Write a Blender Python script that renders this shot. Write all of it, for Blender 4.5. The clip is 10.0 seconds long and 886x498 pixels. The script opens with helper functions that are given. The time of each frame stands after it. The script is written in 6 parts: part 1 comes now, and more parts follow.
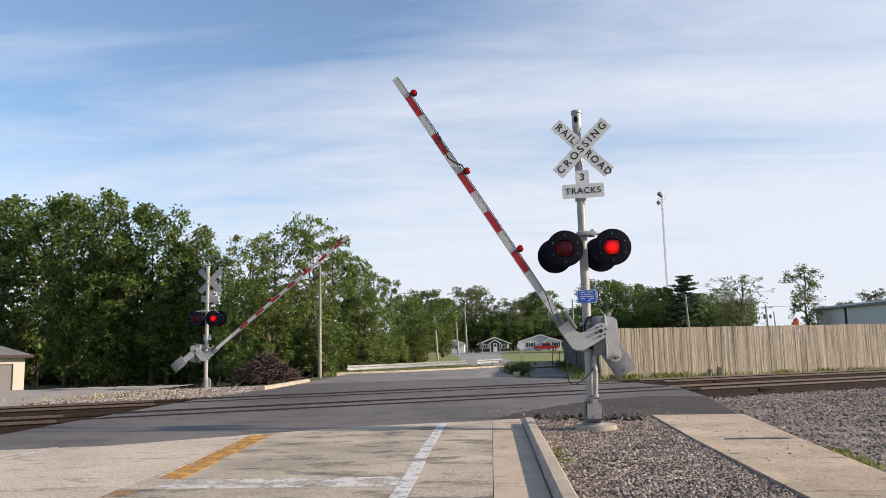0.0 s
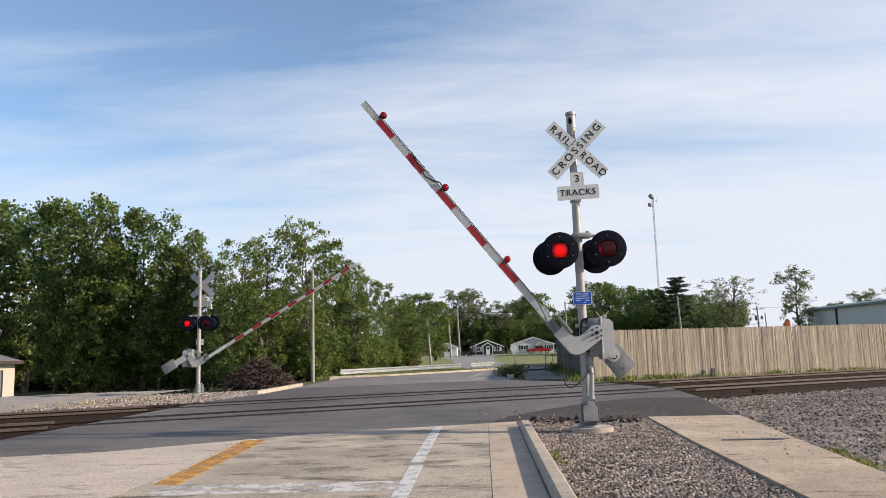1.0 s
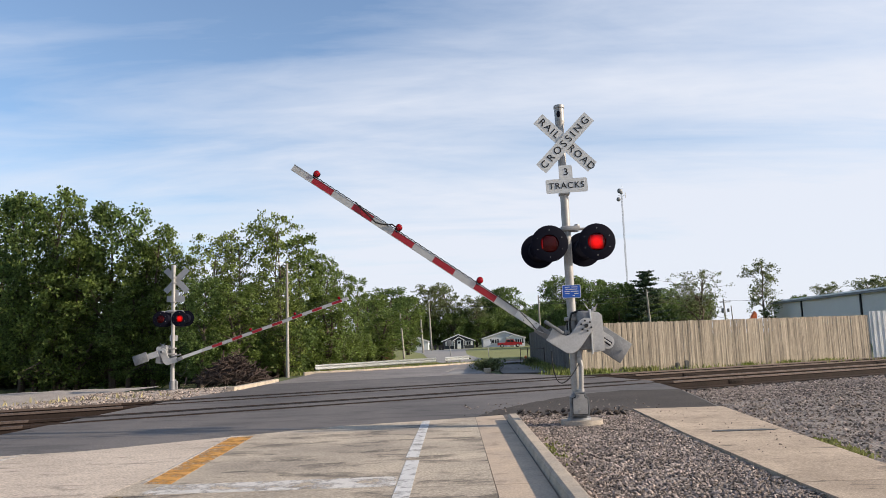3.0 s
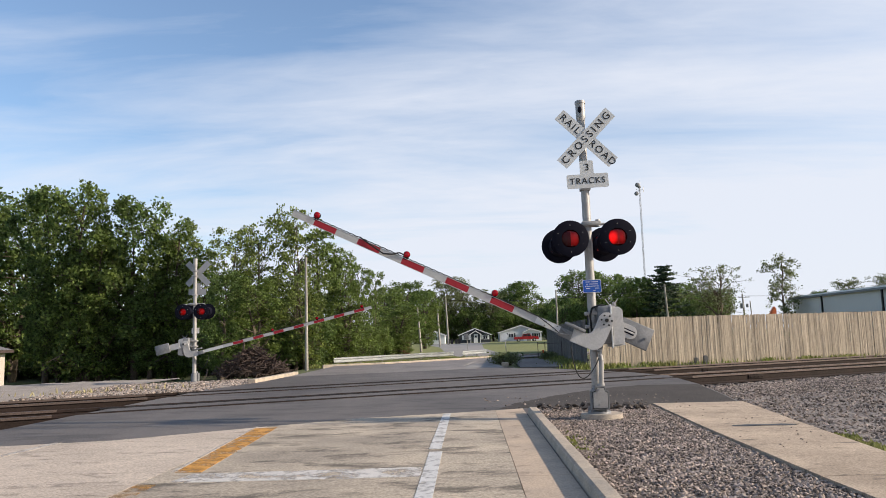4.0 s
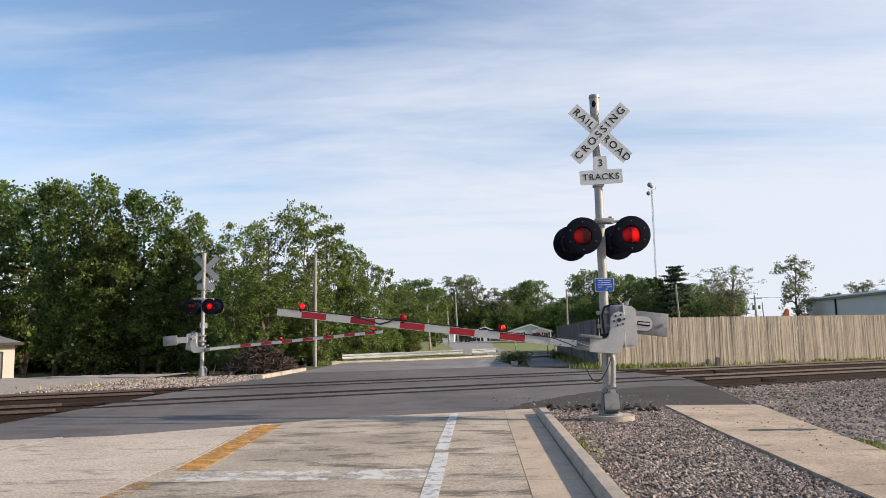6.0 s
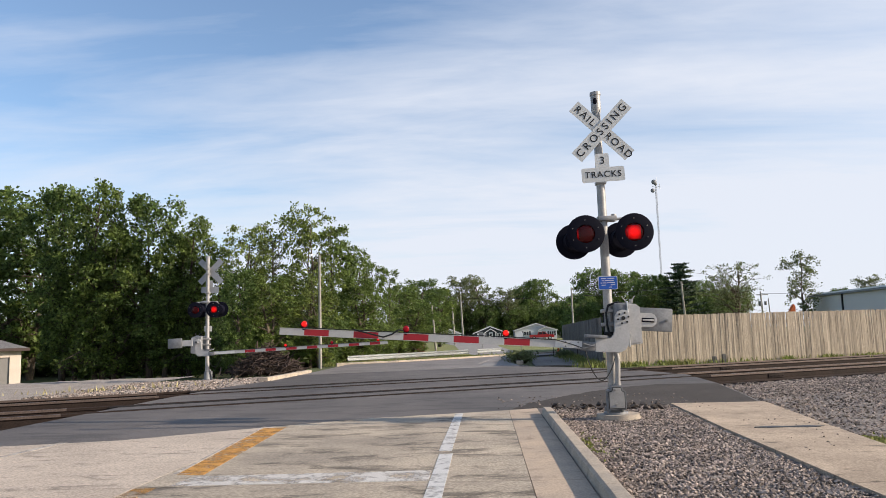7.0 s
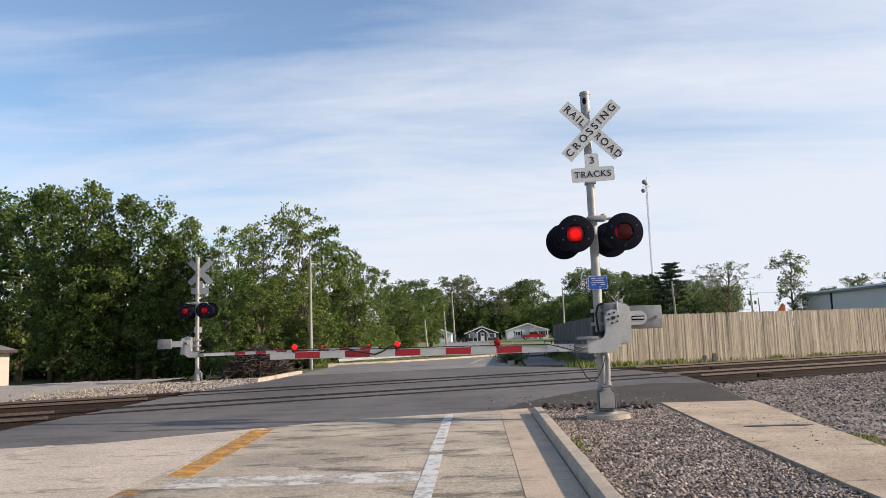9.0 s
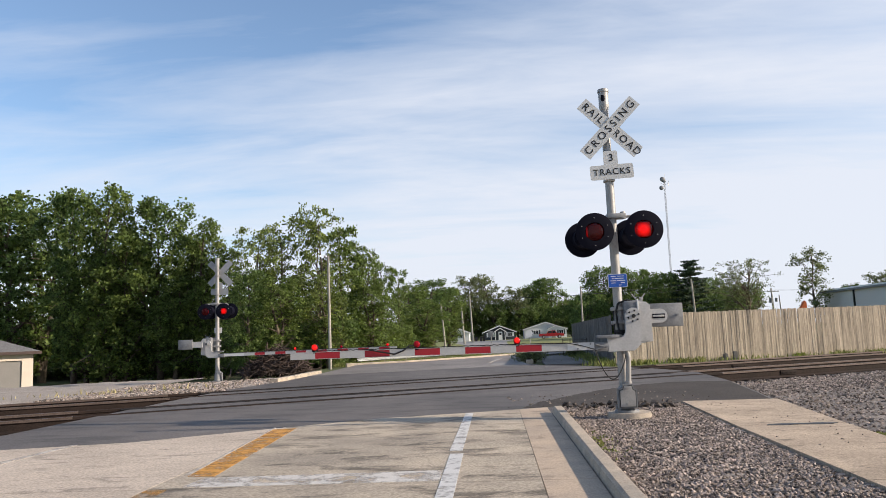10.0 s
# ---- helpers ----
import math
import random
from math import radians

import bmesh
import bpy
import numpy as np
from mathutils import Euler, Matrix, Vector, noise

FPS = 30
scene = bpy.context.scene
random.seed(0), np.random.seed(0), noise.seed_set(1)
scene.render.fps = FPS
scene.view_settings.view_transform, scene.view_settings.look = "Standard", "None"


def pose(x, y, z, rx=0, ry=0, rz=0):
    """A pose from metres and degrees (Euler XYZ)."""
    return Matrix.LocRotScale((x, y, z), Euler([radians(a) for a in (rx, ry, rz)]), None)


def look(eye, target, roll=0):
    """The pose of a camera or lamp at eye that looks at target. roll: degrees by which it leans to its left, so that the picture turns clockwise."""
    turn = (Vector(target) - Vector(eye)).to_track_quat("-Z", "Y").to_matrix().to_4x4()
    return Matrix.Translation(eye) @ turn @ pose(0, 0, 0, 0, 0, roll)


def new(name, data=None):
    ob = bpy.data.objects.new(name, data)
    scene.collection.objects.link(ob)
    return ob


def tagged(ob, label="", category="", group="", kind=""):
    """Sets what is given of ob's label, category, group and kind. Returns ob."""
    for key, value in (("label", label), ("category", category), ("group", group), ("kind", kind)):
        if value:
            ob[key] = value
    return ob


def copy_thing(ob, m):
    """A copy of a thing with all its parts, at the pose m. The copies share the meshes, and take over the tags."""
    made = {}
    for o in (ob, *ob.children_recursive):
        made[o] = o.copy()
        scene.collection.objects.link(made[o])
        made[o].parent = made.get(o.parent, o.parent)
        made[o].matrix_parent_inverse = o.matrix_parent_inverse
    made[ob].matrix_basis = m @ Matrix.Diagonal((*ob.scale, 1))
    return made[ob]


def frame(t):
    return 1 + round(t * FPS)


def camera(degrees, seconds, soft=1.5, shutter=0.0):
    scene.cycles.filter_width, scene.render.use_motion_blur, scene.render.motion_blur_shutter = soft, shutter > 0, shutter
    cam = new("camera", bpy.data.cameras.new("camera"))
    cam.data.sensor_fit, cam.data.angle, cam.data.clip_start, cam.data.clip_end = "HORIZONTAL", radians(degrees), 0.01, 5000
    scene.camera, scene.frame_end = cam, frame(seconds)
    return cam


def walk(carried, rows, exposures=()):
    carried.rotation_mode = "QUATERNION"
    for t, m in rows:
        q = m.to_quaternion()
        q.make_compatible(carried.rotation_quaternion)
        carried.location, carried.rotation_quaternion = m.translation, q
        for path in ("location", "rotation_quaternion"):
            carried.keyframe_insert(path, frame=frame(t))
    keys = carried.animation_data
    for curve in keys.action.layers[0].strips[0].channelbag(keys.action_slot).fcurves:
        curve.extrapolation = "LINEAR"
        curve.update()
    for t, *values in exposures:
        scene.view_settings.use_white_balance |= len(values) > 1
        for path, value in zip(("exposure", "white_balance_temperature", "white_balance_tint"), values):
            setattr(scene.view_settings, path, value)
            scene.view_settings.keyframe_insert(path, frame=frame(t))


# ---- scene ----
cam = camera(61.7, 10.0, soft=0.8)
EXPOSURE = 0.66
PATH = [
    (0, (0.417, 0.088, 1.411), (0.295, 2.068, 1.672), -1.2),
    (0.5, (0.392, 0.127, 1.415), (0.277, 2.106, 1.684), -1.4),
    (1, (0.363, 0.139, 1.407), (0.263, 2.119, 1.676), -1.6),
    (1.5, (0.3, 0.208, 1.409), (0.23, 2.19, 1.672), -1.9),
    (2, (0.199, 0.329, 1.422), (0.176, 2.312, 1.679), -2.1),
    (3.5, (-0.016, 0.135, 1.407), (-0.035, 2.119, 1.653), -2.0),
    (4, (-0.044, 0.092, 1.41), (-0.108, 2.077, 1.647), -1.7),
    (4.5, (-0.043, 0.106, 1.409), (-0.13, 2.09, 1.639), -1.2),
    (5, (-0.049, 0.163, 1.41), (-0.136, 2.148, 1.641), -1.0),
    (5.5, (-0.045, 0.272, 1.406), (-0.132, 2.256, 1.638), -0.8),
    (7, (0.007, 0.409, 1.411), (-0.098, 2.393, 1.644), -1.7),
    (7.5, (0.024, 0.392, 1.408), (-0.069, 2.376, 1.643), -2.1),
    (8, (0.039, 0.4, 1.409), (-0.039, 2.385, 1.646), -2.2),
    (8.5, (0.039, 0.425, 1.41), (-0.034, 2.409, 1.645), -2.1),
    (9, (0.031, 0.434, 1.411), (-0.051, 2.419, 1.644), -1.9),
    (9.5, (0.025, 0.435, 1.404), (-0.074, 2.418, 1.638), -2.0),
    (10, (0.004, 0.436, 1.409), (-0.124, 2.419, 1.642), -2.2),
]
walk(cam, [(t, look(e, g, r)) for t, e, g, r in PATH], exposures=[(0, EXPOSURE), (10, EXPOSURE)])

# ---- world and sun: low afternoon sun from the right, thin high cloud ----
SUN_AZ, SUN_EL = 99.0, 22.8
world = bpy.data.worlds.new("sky")
scene.world = world
world.use_nodes = True
wn, wl = world.node_tree.nodes, world.node_tree.links
wn.clear()


def wnode(kind, **kw):
    n = wn.new(kind)
    for k, v in kw.items():
        n.inputs[k].default_value = v
    return n


sky = wn.new("ShaderNodeTexSky")
sky.sky_type, sky.sun_disc = "NISHITA", False
sky.sun_elevation, sky.sun_rotation = radians(SUN_EL), radians(SUN_AZ)
sky.air_density, sky.dust_density, sky.ozone_density = 1.0, 0.6, 3.0
sky_bg = wnode("ShaderNodeBackground", Strength=0.12)
cloud_bg = wnode("ShaderNodeBackground", Color=(0.86, 0.90, 1.0, 1), Strength=0.60)
wcoord = wn.new("ShaderNodeTexCoord")
wsep = wn.new("ShaderNodeSeparateXYZ")
wl.new(wcoord.outputs["Generated"], wsep.inputs[0])
# project the direction on a high flat layer so that streaks draw together at the horizon
zsafe = wn.new("ShaderNodeMath"); zsafe.operation = "MAXIMUM"; zsafe.inputs[1].default_value = 0.02
wl.new(wsep.outputs["Z"], zsafe.inputs[0])
zoff = wn.new("ShaderNodeMath"); zoff.operation = "ADD"; zoff.inputs[1].default_value = 0.12
wl.new(zsafe.outputs[0], zoff.inputs[0])
wcomb = wn.new("ShaderNodeCombineXYZ")
for ax in "XY":
    d = wn.new("ShaderNodeMath"); d.operation = "DIVIDE"
    wl.new(wsep.outputs[ax], d.inputs[0]); wl.new(zoff.outputs[0], d.inputs[1])
    wl.new(d.outputs[0], wcomb.inputs[ax])
wmap = wn.new("ShaderNodeMapping")
wmap.inputs["Rotation"].default_value = (0, 0, radians(-24))
wmap.inputs["Scale"].default_value = (0.55, 1.5, 1.0)
wl.new(wcomb.outputs[0], wmap.inputs[0])
n1 = wnode("ShaderNodeTexNoise", Scale=1.1, Detail=8.0, Roughness=0.56, Distortion=0.5)
n2 = wnode("ShaderNodeTexNoise", Scale=4.5, Detail=6.0, Roughness=0.6, Distortion=0.8)
wl.new(wmap.outputs[0], n1.inputs["Vector"]); wl.new(wmap.outputs[0], n2.inputs["Vector"])
nmix = wn.new("ShaderNodeMath"); nmix.operation = "MULTIPLY_ADD"; nmix.inputs[1].default_value = 0.22
wl.new(n2.outputs["Fac"], nmix.inputs[0]); wl.new(n1.outputs["Fac"], nmix.inputs[2])
# thicker towards the horizon
haze = wn.new("ShaderNodeMapRange")
haze.inputs["From Min"].default_value, haze.inputs["From Max"].default_value = 0.07, 0.49
haze.inputs["To Min"].default_value, haze.inputs["To Max"].default_value = 0.42, -0.18
wl.new(wsep.outputs["Z"], haze.inputs["Value"])
csum = wn.new("ShaderNodeMath"); csum.operation = "ADD"
side = wn.new("ShaderNodeMath"); side.operation = "MULTIPLY_ADD"; side.inputs[1].default_value = 0.34
wl.new(wsep.outputs["X"], side.inputs[0]); wl.new(haze.outputs[0], side.inputs[2])
wl.new(nmix.outputs[0], csum.inputs[0]); wl.new(side.outputs[0], csum.inputs[1])
cramp = wn.new("ShaderNodeMapRange")
cramp.inputs["From Min"].default_value, cramp.inputs["From Max"].default_value = 0.42, 0.98
cramp.inputs["To Min"].default_value, cramp.inputs["To Max"].default_value = 0.05, 0.95
wl.new(csum.outputs[0], cramp.inputs["Value"])
wmix = wn.new("ShaderNodeMixShader")
wl.new(cramp.outputs[0], wmix.inputs[0]); wl.new(sky_bg.outputs[0], wmix.inputs[1]); wl.new(cloud_bg.outputs[0], wmix.inputs[2])
wl.new(sky.outputs[0], sky_bg.inputs["Color"])
wout = wn.new("ShaderNodeOutputWorld")
wl.new(wmix.outputs[0], wout.inputs["Surface"])

sun = new("sun", bpy.data.lights.new("sun", "SUN"))
sun.data.energy, sun.data.angle, sun.data.color = 4.2, radians(0.9), (1.0, 0.87, 0.72)
sx, sy, sz = (math.sin(radians(SUN_AZ)) * math.cos(radians(SUN_EL)), math.cos(radians(SUN_AZ)) * math.cos(radians(SUN_EL)), math.sin(radians(SUN_EL)))
sun.matrix_world = look((sx * 80, sy * 80, sz * 80), (0, 0, 0))


# ---- materials ----
def mat(name, base, rough=0.8, metal=0.0, dark=None, scale=6.0, grain=60.0, amount=0.5, bump=0.0, bump_scale=None,
        rand=0.0, island=False, spec=0.4, detail=6.0, stretch=(1, 1, 1), grain_amount=0.35, through_light=0.0, stain=0.0, stain_scale=2.0, stain_stretch=(1, 1, 1), stain_at=0.6):
    """base to dark by large noise, fine grain on top, bump by the grain, shade by object or island at random."""
    m = bpy.data.materials.new(name)
    m.use_nodes = True
    nt = m.node_tree
    N, L = nt.nodes, nt.links
    bsdf = N["Principled BSDF"]
    bsdf.inputs["Roughness"].default_value, bsdf.inputs["Metallic"].default_value = rough, metal
    bsdf.inputs["Specular IOR Level"].default_value = spec
    co = N.new("ShaderNodeTexCoord")
    mp = N.new("ShaderNodeMapping"); mp.inputs["Scale"].default_value = stretch
    L.new(co.outputs["Object"], mp.inputs[0])
    dark = dark or tuple(c * 0.6 for c in base)
    big = N.new("ShaderNodeTexNoise"); big.inputs["Scale"].default_value = scale; big.inputs["Detail"].default_value = detail
    big.inputs["Roughness"].default_value = 0.62
    fine = N.new("ShaderNodeTexNoise"); fine.inputs["Scale"].default_value = grain; fine.inputs["Detail"].default_value = 3
    for n in (big, fine):
        L.new(mp.outputs[0], n.inputs["Vector"])
    r = N.new("ShaderNodeMapRange"); r.inputs["From Min"].default_value, r.inputs["From Max"].default_value = 0.36, 0.66
    L.new(big.outputs["Fac"], r.inputs["Value"])
    f = N.new("ShaderNodeMath"); f.operation = "MULTIPLY"; f.inputs[1].default_value = amount
    L.new(r.outputs[0], f.inputs[0])
    mx = N.new("ShaderNodeMix"); mx.data_type = "RGBA"
    mx.inputs["A"].default_value, mx.inputs["B"].default_value = (*base, 1), (*dark, 1)
    L.new(f.outputs[0], mx.inputs["Factor"])
    g = N.new("ShaderNodeMapRange"); g.inputs["From Min"].default_value, g.inputs["From Max"].default_value = 0.3, 0.7
    g.inputs["To Min"].default_value, g.inputs["To Max"].default_value = 1 - grain_amount, 1 + grain_amount
    L.new(fine.outputs["Fac"], g.inputs["Value"])
    hv = N.new("ShaderNodeHueSaturation")
    L.new(mx.outputs["Result"], hv.inputs["Color"])
    val = g.outputs[0]
    if rand or island:
        if island:
            src = N.new("ShaderNodeNewGeometry").outputs["Random Per Island"]
        else:
            src = N.new("ShaderNodeObjectInfo").outputs["Random"]
            sh = N.new("ShaderNodeMath"); sh.operation = "MULTIPLY"; sh.inputs[1].default_value = 60.0
            L.new(src, sh.inputs[0]); L.new(sh.outputs[0], mp.inputs["Location"])
        q = N.new("ShaderNodeMapRange"); q.inputs["To Min"].default_value, q.inputs["To Max"].default_value = 1 - rand, 1 + rand
        L.new(src, q.inputs["Value"])
        mu = N.new("ShaderNodeMath"); mu.operation = "MULTIPLY"
        L.new(q.outputs[0], mu.inputs[0]); L.new(val, mu.inputs[1])
        val = mu.outputs[0]
    if stain:
        sm = N.new("ShaderNodeMapping"); sm.inputs["Scale"].default_value = stain_stretch
        L.new(co.outputs["Object"], sm.inputs[0])
        sn = N.new("ShaderNodeTexNoise"); sn.inputs["Scale"].default_value = stain_scale; sn.inputs["Detail"].default_value = 10; sn.inputs["Roughness"].default_value = 0.72; sn.inputs["Distortion"].default_value = 0.4
        L.new(sm.outputs[0], sn.inputs["Vector"])
        sr = N.new("ShaderNodeMapRange"); sr.inputs["From Min"].default_value, sr.inputs["From Max"].default_value = stain_at - 0.03, stain_at + 0.07
        sr.inputs["To Min"].default_value, sr.inputs["To Max"].default_value = 1.0, 1.0 - stain
        L.new(sn.outputs["Fac"], sr.inputs["Value"])
        smu = N.new("ShaderNodeMath"); smu.operation = "MULTIPLY"
        L.new(sr.outputs[0], smu.inputs[0]); L.new(val, smu.inputs[1])
        val = smu.outputs[0]
    L.new(val, hv.inputs["Value"])
    L.new(hv.outputs[0], bsdf.inputs["Base Color"])
    if bump:
        b = N.new("ShaderNodeBump"); b.inputs["Strength"].default_value = min(1.0, bump); b.inputs["Distance"].default_value = 0.01
        src = fine
        if bump_scale:
            src = N.new("ShaderNodeTexNoise"); src.inputs["Scale"].default_value = bump_scale; src.inputs["Detail"].default_value = 4
            L.new(mp.outputs[0], src.inputs["Vector"])
        L.new(src.outputs["Fac"], b.inputs["Height"]); L.new(b.outputs[0], bsdf.inputs["Normal"])
    if through_light:
        out = N["Material Output"]
        tr = N.new("ShaderNodeBsdfTranslucent"); L.new(hv.outputs[0], tr.inputs["Color"])
        ms = N.new("ShaderNodeMixShader"); ms.inputs[0].default_value = through_light
        L.new(bsdf.outputs[0], ms.inputs[1]); L.new(tr.outputs[0], ms.inputs[2]); L.new(ms.outputs[0], out.inputs["Surface"])
    return m


def worn_paint(name, paint, keep=0.5, scale=9.0, soft=0.12):
    """Road paint worn away in flakes."""
    m = mat(name, paint, 0.7, dark=tuple(c * 0.8 for c in paint), scale=3, grain=80, grain_amount=0.15)
    N, L = m.node_tree.nodes, m.node_tree.links
    hv = next(n for n in N if n.type == "HUE_SAT")
    bsdf = N["Principled BSDF"]
    co = next(n for n in N if n.type == "TEX_COORD")
    no = N.new("ShaderNodeTexNoise"); no.inputs["Scale"].default_value = scale; no.inputs["Detail"].default_value = 9; no.inputs["Roughness"].default_value = 0.7
    L.new(co.outputs["Object"], no.inputs["Vector"])
    r = N.new("ShaderNodeMapRange"); r.inputs["From Min"].default_value, r.inputs["From Max"].default_value = keep - soft, keep + soft
    L.new(no.outputs["Fac"], r.inputs["Value"])
    r.inputs["To Min"].default_value, r.inputs["To Max"].default_value = 0.95, 0.0
    L.new(r.outputs[0], bsdf.inputs["Alpha"])
    return m


CONCRETE = mat("road_concrete", (0.47, 0.39, 0.295), 0.88, dark=(0.29, 0.243, 0.19), scale=0.7, grain=38, amount=1.0, bump=0.45, grain_amount=0.32, rand=0.04, stain=0.65, stain_scale=0.9, stain_stretch=(1, 2.4, 1), stain_at=0.545)
CONCRETE_PALE = mat("pale_road_concrete", (0.54, 0.445, 0.355), 0.88, dark=(0.41, 0.335, 0.265), scale=0.6, grain=38, amount=0.9, bump=0.45, grain_amount=0.28, rand=0.04, stain=0.5, stain_scale=1.1, stain_stretch=(1, 2.6, 1), stain_at=0.575)
GUTTER = mat("gutter_concrete", (0.50, 0.385, 0.28), 0.9, dark=(0.36, 0.29, 0.225), scale=1.2, grain=60, amount=0.8, bump=0.2, grain_amount=0.18, stain=0.35, stain_scale=2.0, stain_at=0.56)
KERB = mat("kerb_concrete", (0.48, 0.39, 0.295), 0.9, dark=(0.28, 0.245, 0.205), scale=2.2, grain=70, amount=0.8, bump=0.4, grain_amount=0.22, stain=0.35, stain_scale=4, stain_at=0.6)
WALKWAY = mat("sidewalk_concrete", (0.49, 0.38, 0.275), 0.9, dark=(0.34, 0.262, 0.188), scale=0.9, grain=48, amount=1.0, bump=0.45, grain_amount=0.30, rand=0.05, stain=0.55, stain_scale=2.0, stain_stretch=(1, 2.5, 1), stain_at=0.575)
ASPHALT = mat("asphalt", (0.155, 0.134, 0.119), 0.74, dark=(0.070, 0.061, 0.056), scale=0.22, grain=42, amount=1.0, bump=0.6, grain_amount=0.42, stretch=(1, 0.5, 1), stain=0.38, stain_scale=0.55, stain_stretch=(1, 3.0, 1), stain_at=0.53, spec=0.5)
ROAD_OLD = mat("worn_asphalt", (0.24, 0.21, 0.19), 0.7, dark=(0.155, 0.137, 0.126), scale=0.25, grain=40, amount=0.9, bump=0.3, grain_amount=0.25, stain=0.25, stain_scale=0.8, stain_at=0.55)
STONE = mat("ballast_stone", (0.325, 0.262, 0.218), 0.9, dark=(0.115, 0.092, 0.078), scale=3.0, grain=90, amount=0.8, rand=0.75, island=True, grain_amount=0.25)
GRIT = mat("gravel_bed", (0.25, 0.21, 0.18), 0.95, dark=(0.10, 0.085, 0.073), scale=2.5, grain=26, amount=0.8, bump=1.0, grain_amount=0.6)
LIGHT_GRAVEL = mat("pale_gravel", (0.36, 0.31, 0.265), 0.95, dark=(0.25, 0.21, 0.175), scale=1.2, grain=26, amount=0.8, bump=0.6, grain_amount=0.35)
DIRT_GRASS = mat("grass_ground", (0.085, 0.11, 0.03), 0.95, dark=(0.14, 0.115, 0.06), scale=0.25, grain=8, amount=0.6, bump=0.8, grain_amount=0.45)
GRASS = mat("grass_blades", (0.17, 0.215, 0.045), 0.8, dark=(0.25, 0.22, 0.09), scale=0.8, grain=3, amount=0.7, rand=0.4, island=True, through_light=0.3)
# rust brown taken darker: the shade under the rail heads is in this colour
RAIL = mat("shaded_rusty_rail", (0.030, 0.0195, 0.0155), 0.85, metal=0.0, spec=0.2, dark=(0.017, 0.012, 0.010), scale=1.2, grain=40, amount=0.9, bump=0.4)
# weathered wood, darkened to carry the shade between the rails
TIE = mat("shaded_weathered_tie", (0.040, 0.032, 0.027), 0.95, dark=(0.028, 0.022, 0.02), scale=4, grain=30, bump=0.5, rand=0.3, stretch=(1, 6, 1))
GALV = mat("galvanised_steel", (0.37, 0.355, 0.335), 0.5, metal=0.25, dark=(0.26, 0.25, 0.24), scale=5, grain=50, amount=0.7, bump=0.05, grain_amount=0.1)
ALU = mat("aluminium_paint", (0.50, 0.485, 0.465), 0.5, metal=0.15, dark=(0.38, 0.37, 0.355), scale=4, grain=40, amount=0.6, grain_amount=0.08, stain=0.2, stain_scale=6)
DARKGREY = mat("dull_grey_plate", (0.23, 0.232, 0.235), 0.6, metal=0.2, dark=(0.15, 0.152, 0.155), scale=6, grain=40, amount=0.8, grain_amount=0.12, stain=0.25, stain_scale=5)
SIGNWHITE = mat("sign_white", (0.60, 0.60, 0.585), 0.45, dark=(0.50, 0.50, 0.485), scale=3, grain=40, amount=0.5, grain_amount=0.04)
SIGNBLACK = mat("sign_black", (0.012, 0.012, 0.013), 0.5, scale=5, grain=40, grain_amount=0.1)
BLACK = mat("black_enamel", (0.004, 0.004, 0.010), 0.7, dark=(0.006, 0.006, 0.014), scale=8, grain=50, grain_amount=0.1, spec=0.12)
CABLE = mat("black_rubber", (0.015, 0.015, 0.015), 0.6, scale=8)
REDBAND = mat("red_reflective_band", (0.34, 0.012, 0.022), 0.45, dark=(0.26, 0.012, 0.018), scale=6, grain=50, amount=0.6, grain_amount=0.08)
WHITEBAND = mat("grey_white_band", (0.46, 0.455, 0.44), 0.45, dark=(0.37, 0.365, 0.355), scale=5, grain=40, amount=0.7, grain_amount=0.08)
BLUESIGN = mat("blue_sign", (0.015, 0.09, 0.42), 0.4, dark=(0.02, 0.10, 0.38), scale=4, grain=40, grain_amount=0.05)
FENCE = mat("weathered_fence_board", (0.50, 0.41, 0.30), 0.9, dark=(0.27, 0.22, 0.165), scale=1.6, grain=26, amount=1.0, bump=0.35, rand=0.22, stretch=(5, 5, 0.5), grain_amount=0.28)
# darker copy of the fence board, with the side fence's shade in its colour
FENCEDARK = mat("dark_fence_board", (0.17, 0.155, 0.14), 0.9, dark=(0.11, 0.10, 0.09), scale=1.1, grain=24, amount=0.8, bump=0.35, rand=0.2, stretch=(5, 5, 0.5))
BARK = mat("bark", (0.115, 0.09, 0.065), 0.95, dark=(0.06, 0.047, 0.035), scale=5, grain=24, amount=0.9, bump=0.7, stretch=(2, 2, 0.6))
LEAF_DARK = mat("dark_green_leaf", (0.138, 0.196, 0.052), 0.6, dark=(0.092, 0.140, 0.040), scale=0.8, grain=2, amount=0.9, rand=0.6, island=True, spec=0.4, through_light=0.55)
LEAF_MID = mat("mid_green_leaf", (0.166, 0.220, 0.050), 0.6, dark=(0.104, 0.150, 0.040), scale=0.8, grain=2, amount=0.9, rand=0.6, island=True, spec=0.4, through_light=0.52)
LEAF_YELLOW = mat("spring_green_leaf", (0.190, 0.236, 0.046), 0.6, dark=(0.105, 0.135, 0.04), scale=0.8, grain=2, amount=0.9, rand=0.6, island=True, spec=0.4, through_light=0.42)
LEAF_GREY = mat("grey_green_leaf", (0.15, 0.175, 0.07), 0.65, dark=(0.12, 0.14, 0.055), scale=0.5, grain=2, rand=0.4, island=True, through_light=0.35)
NEEDLE = mat("pine_needle", (0.030, 0.055, 0.022), 0.7, dark=(0.02, 0.04, 0.018), scale=0.6, grain=2, rand=0.4, island=True)
TWIG = mat("dry_brush", (0.066, 0.045, 0.036), 0.95, dark=(0.042, 0.030, 0.024), scale=2, grain=20, rand=0.4, island=True)


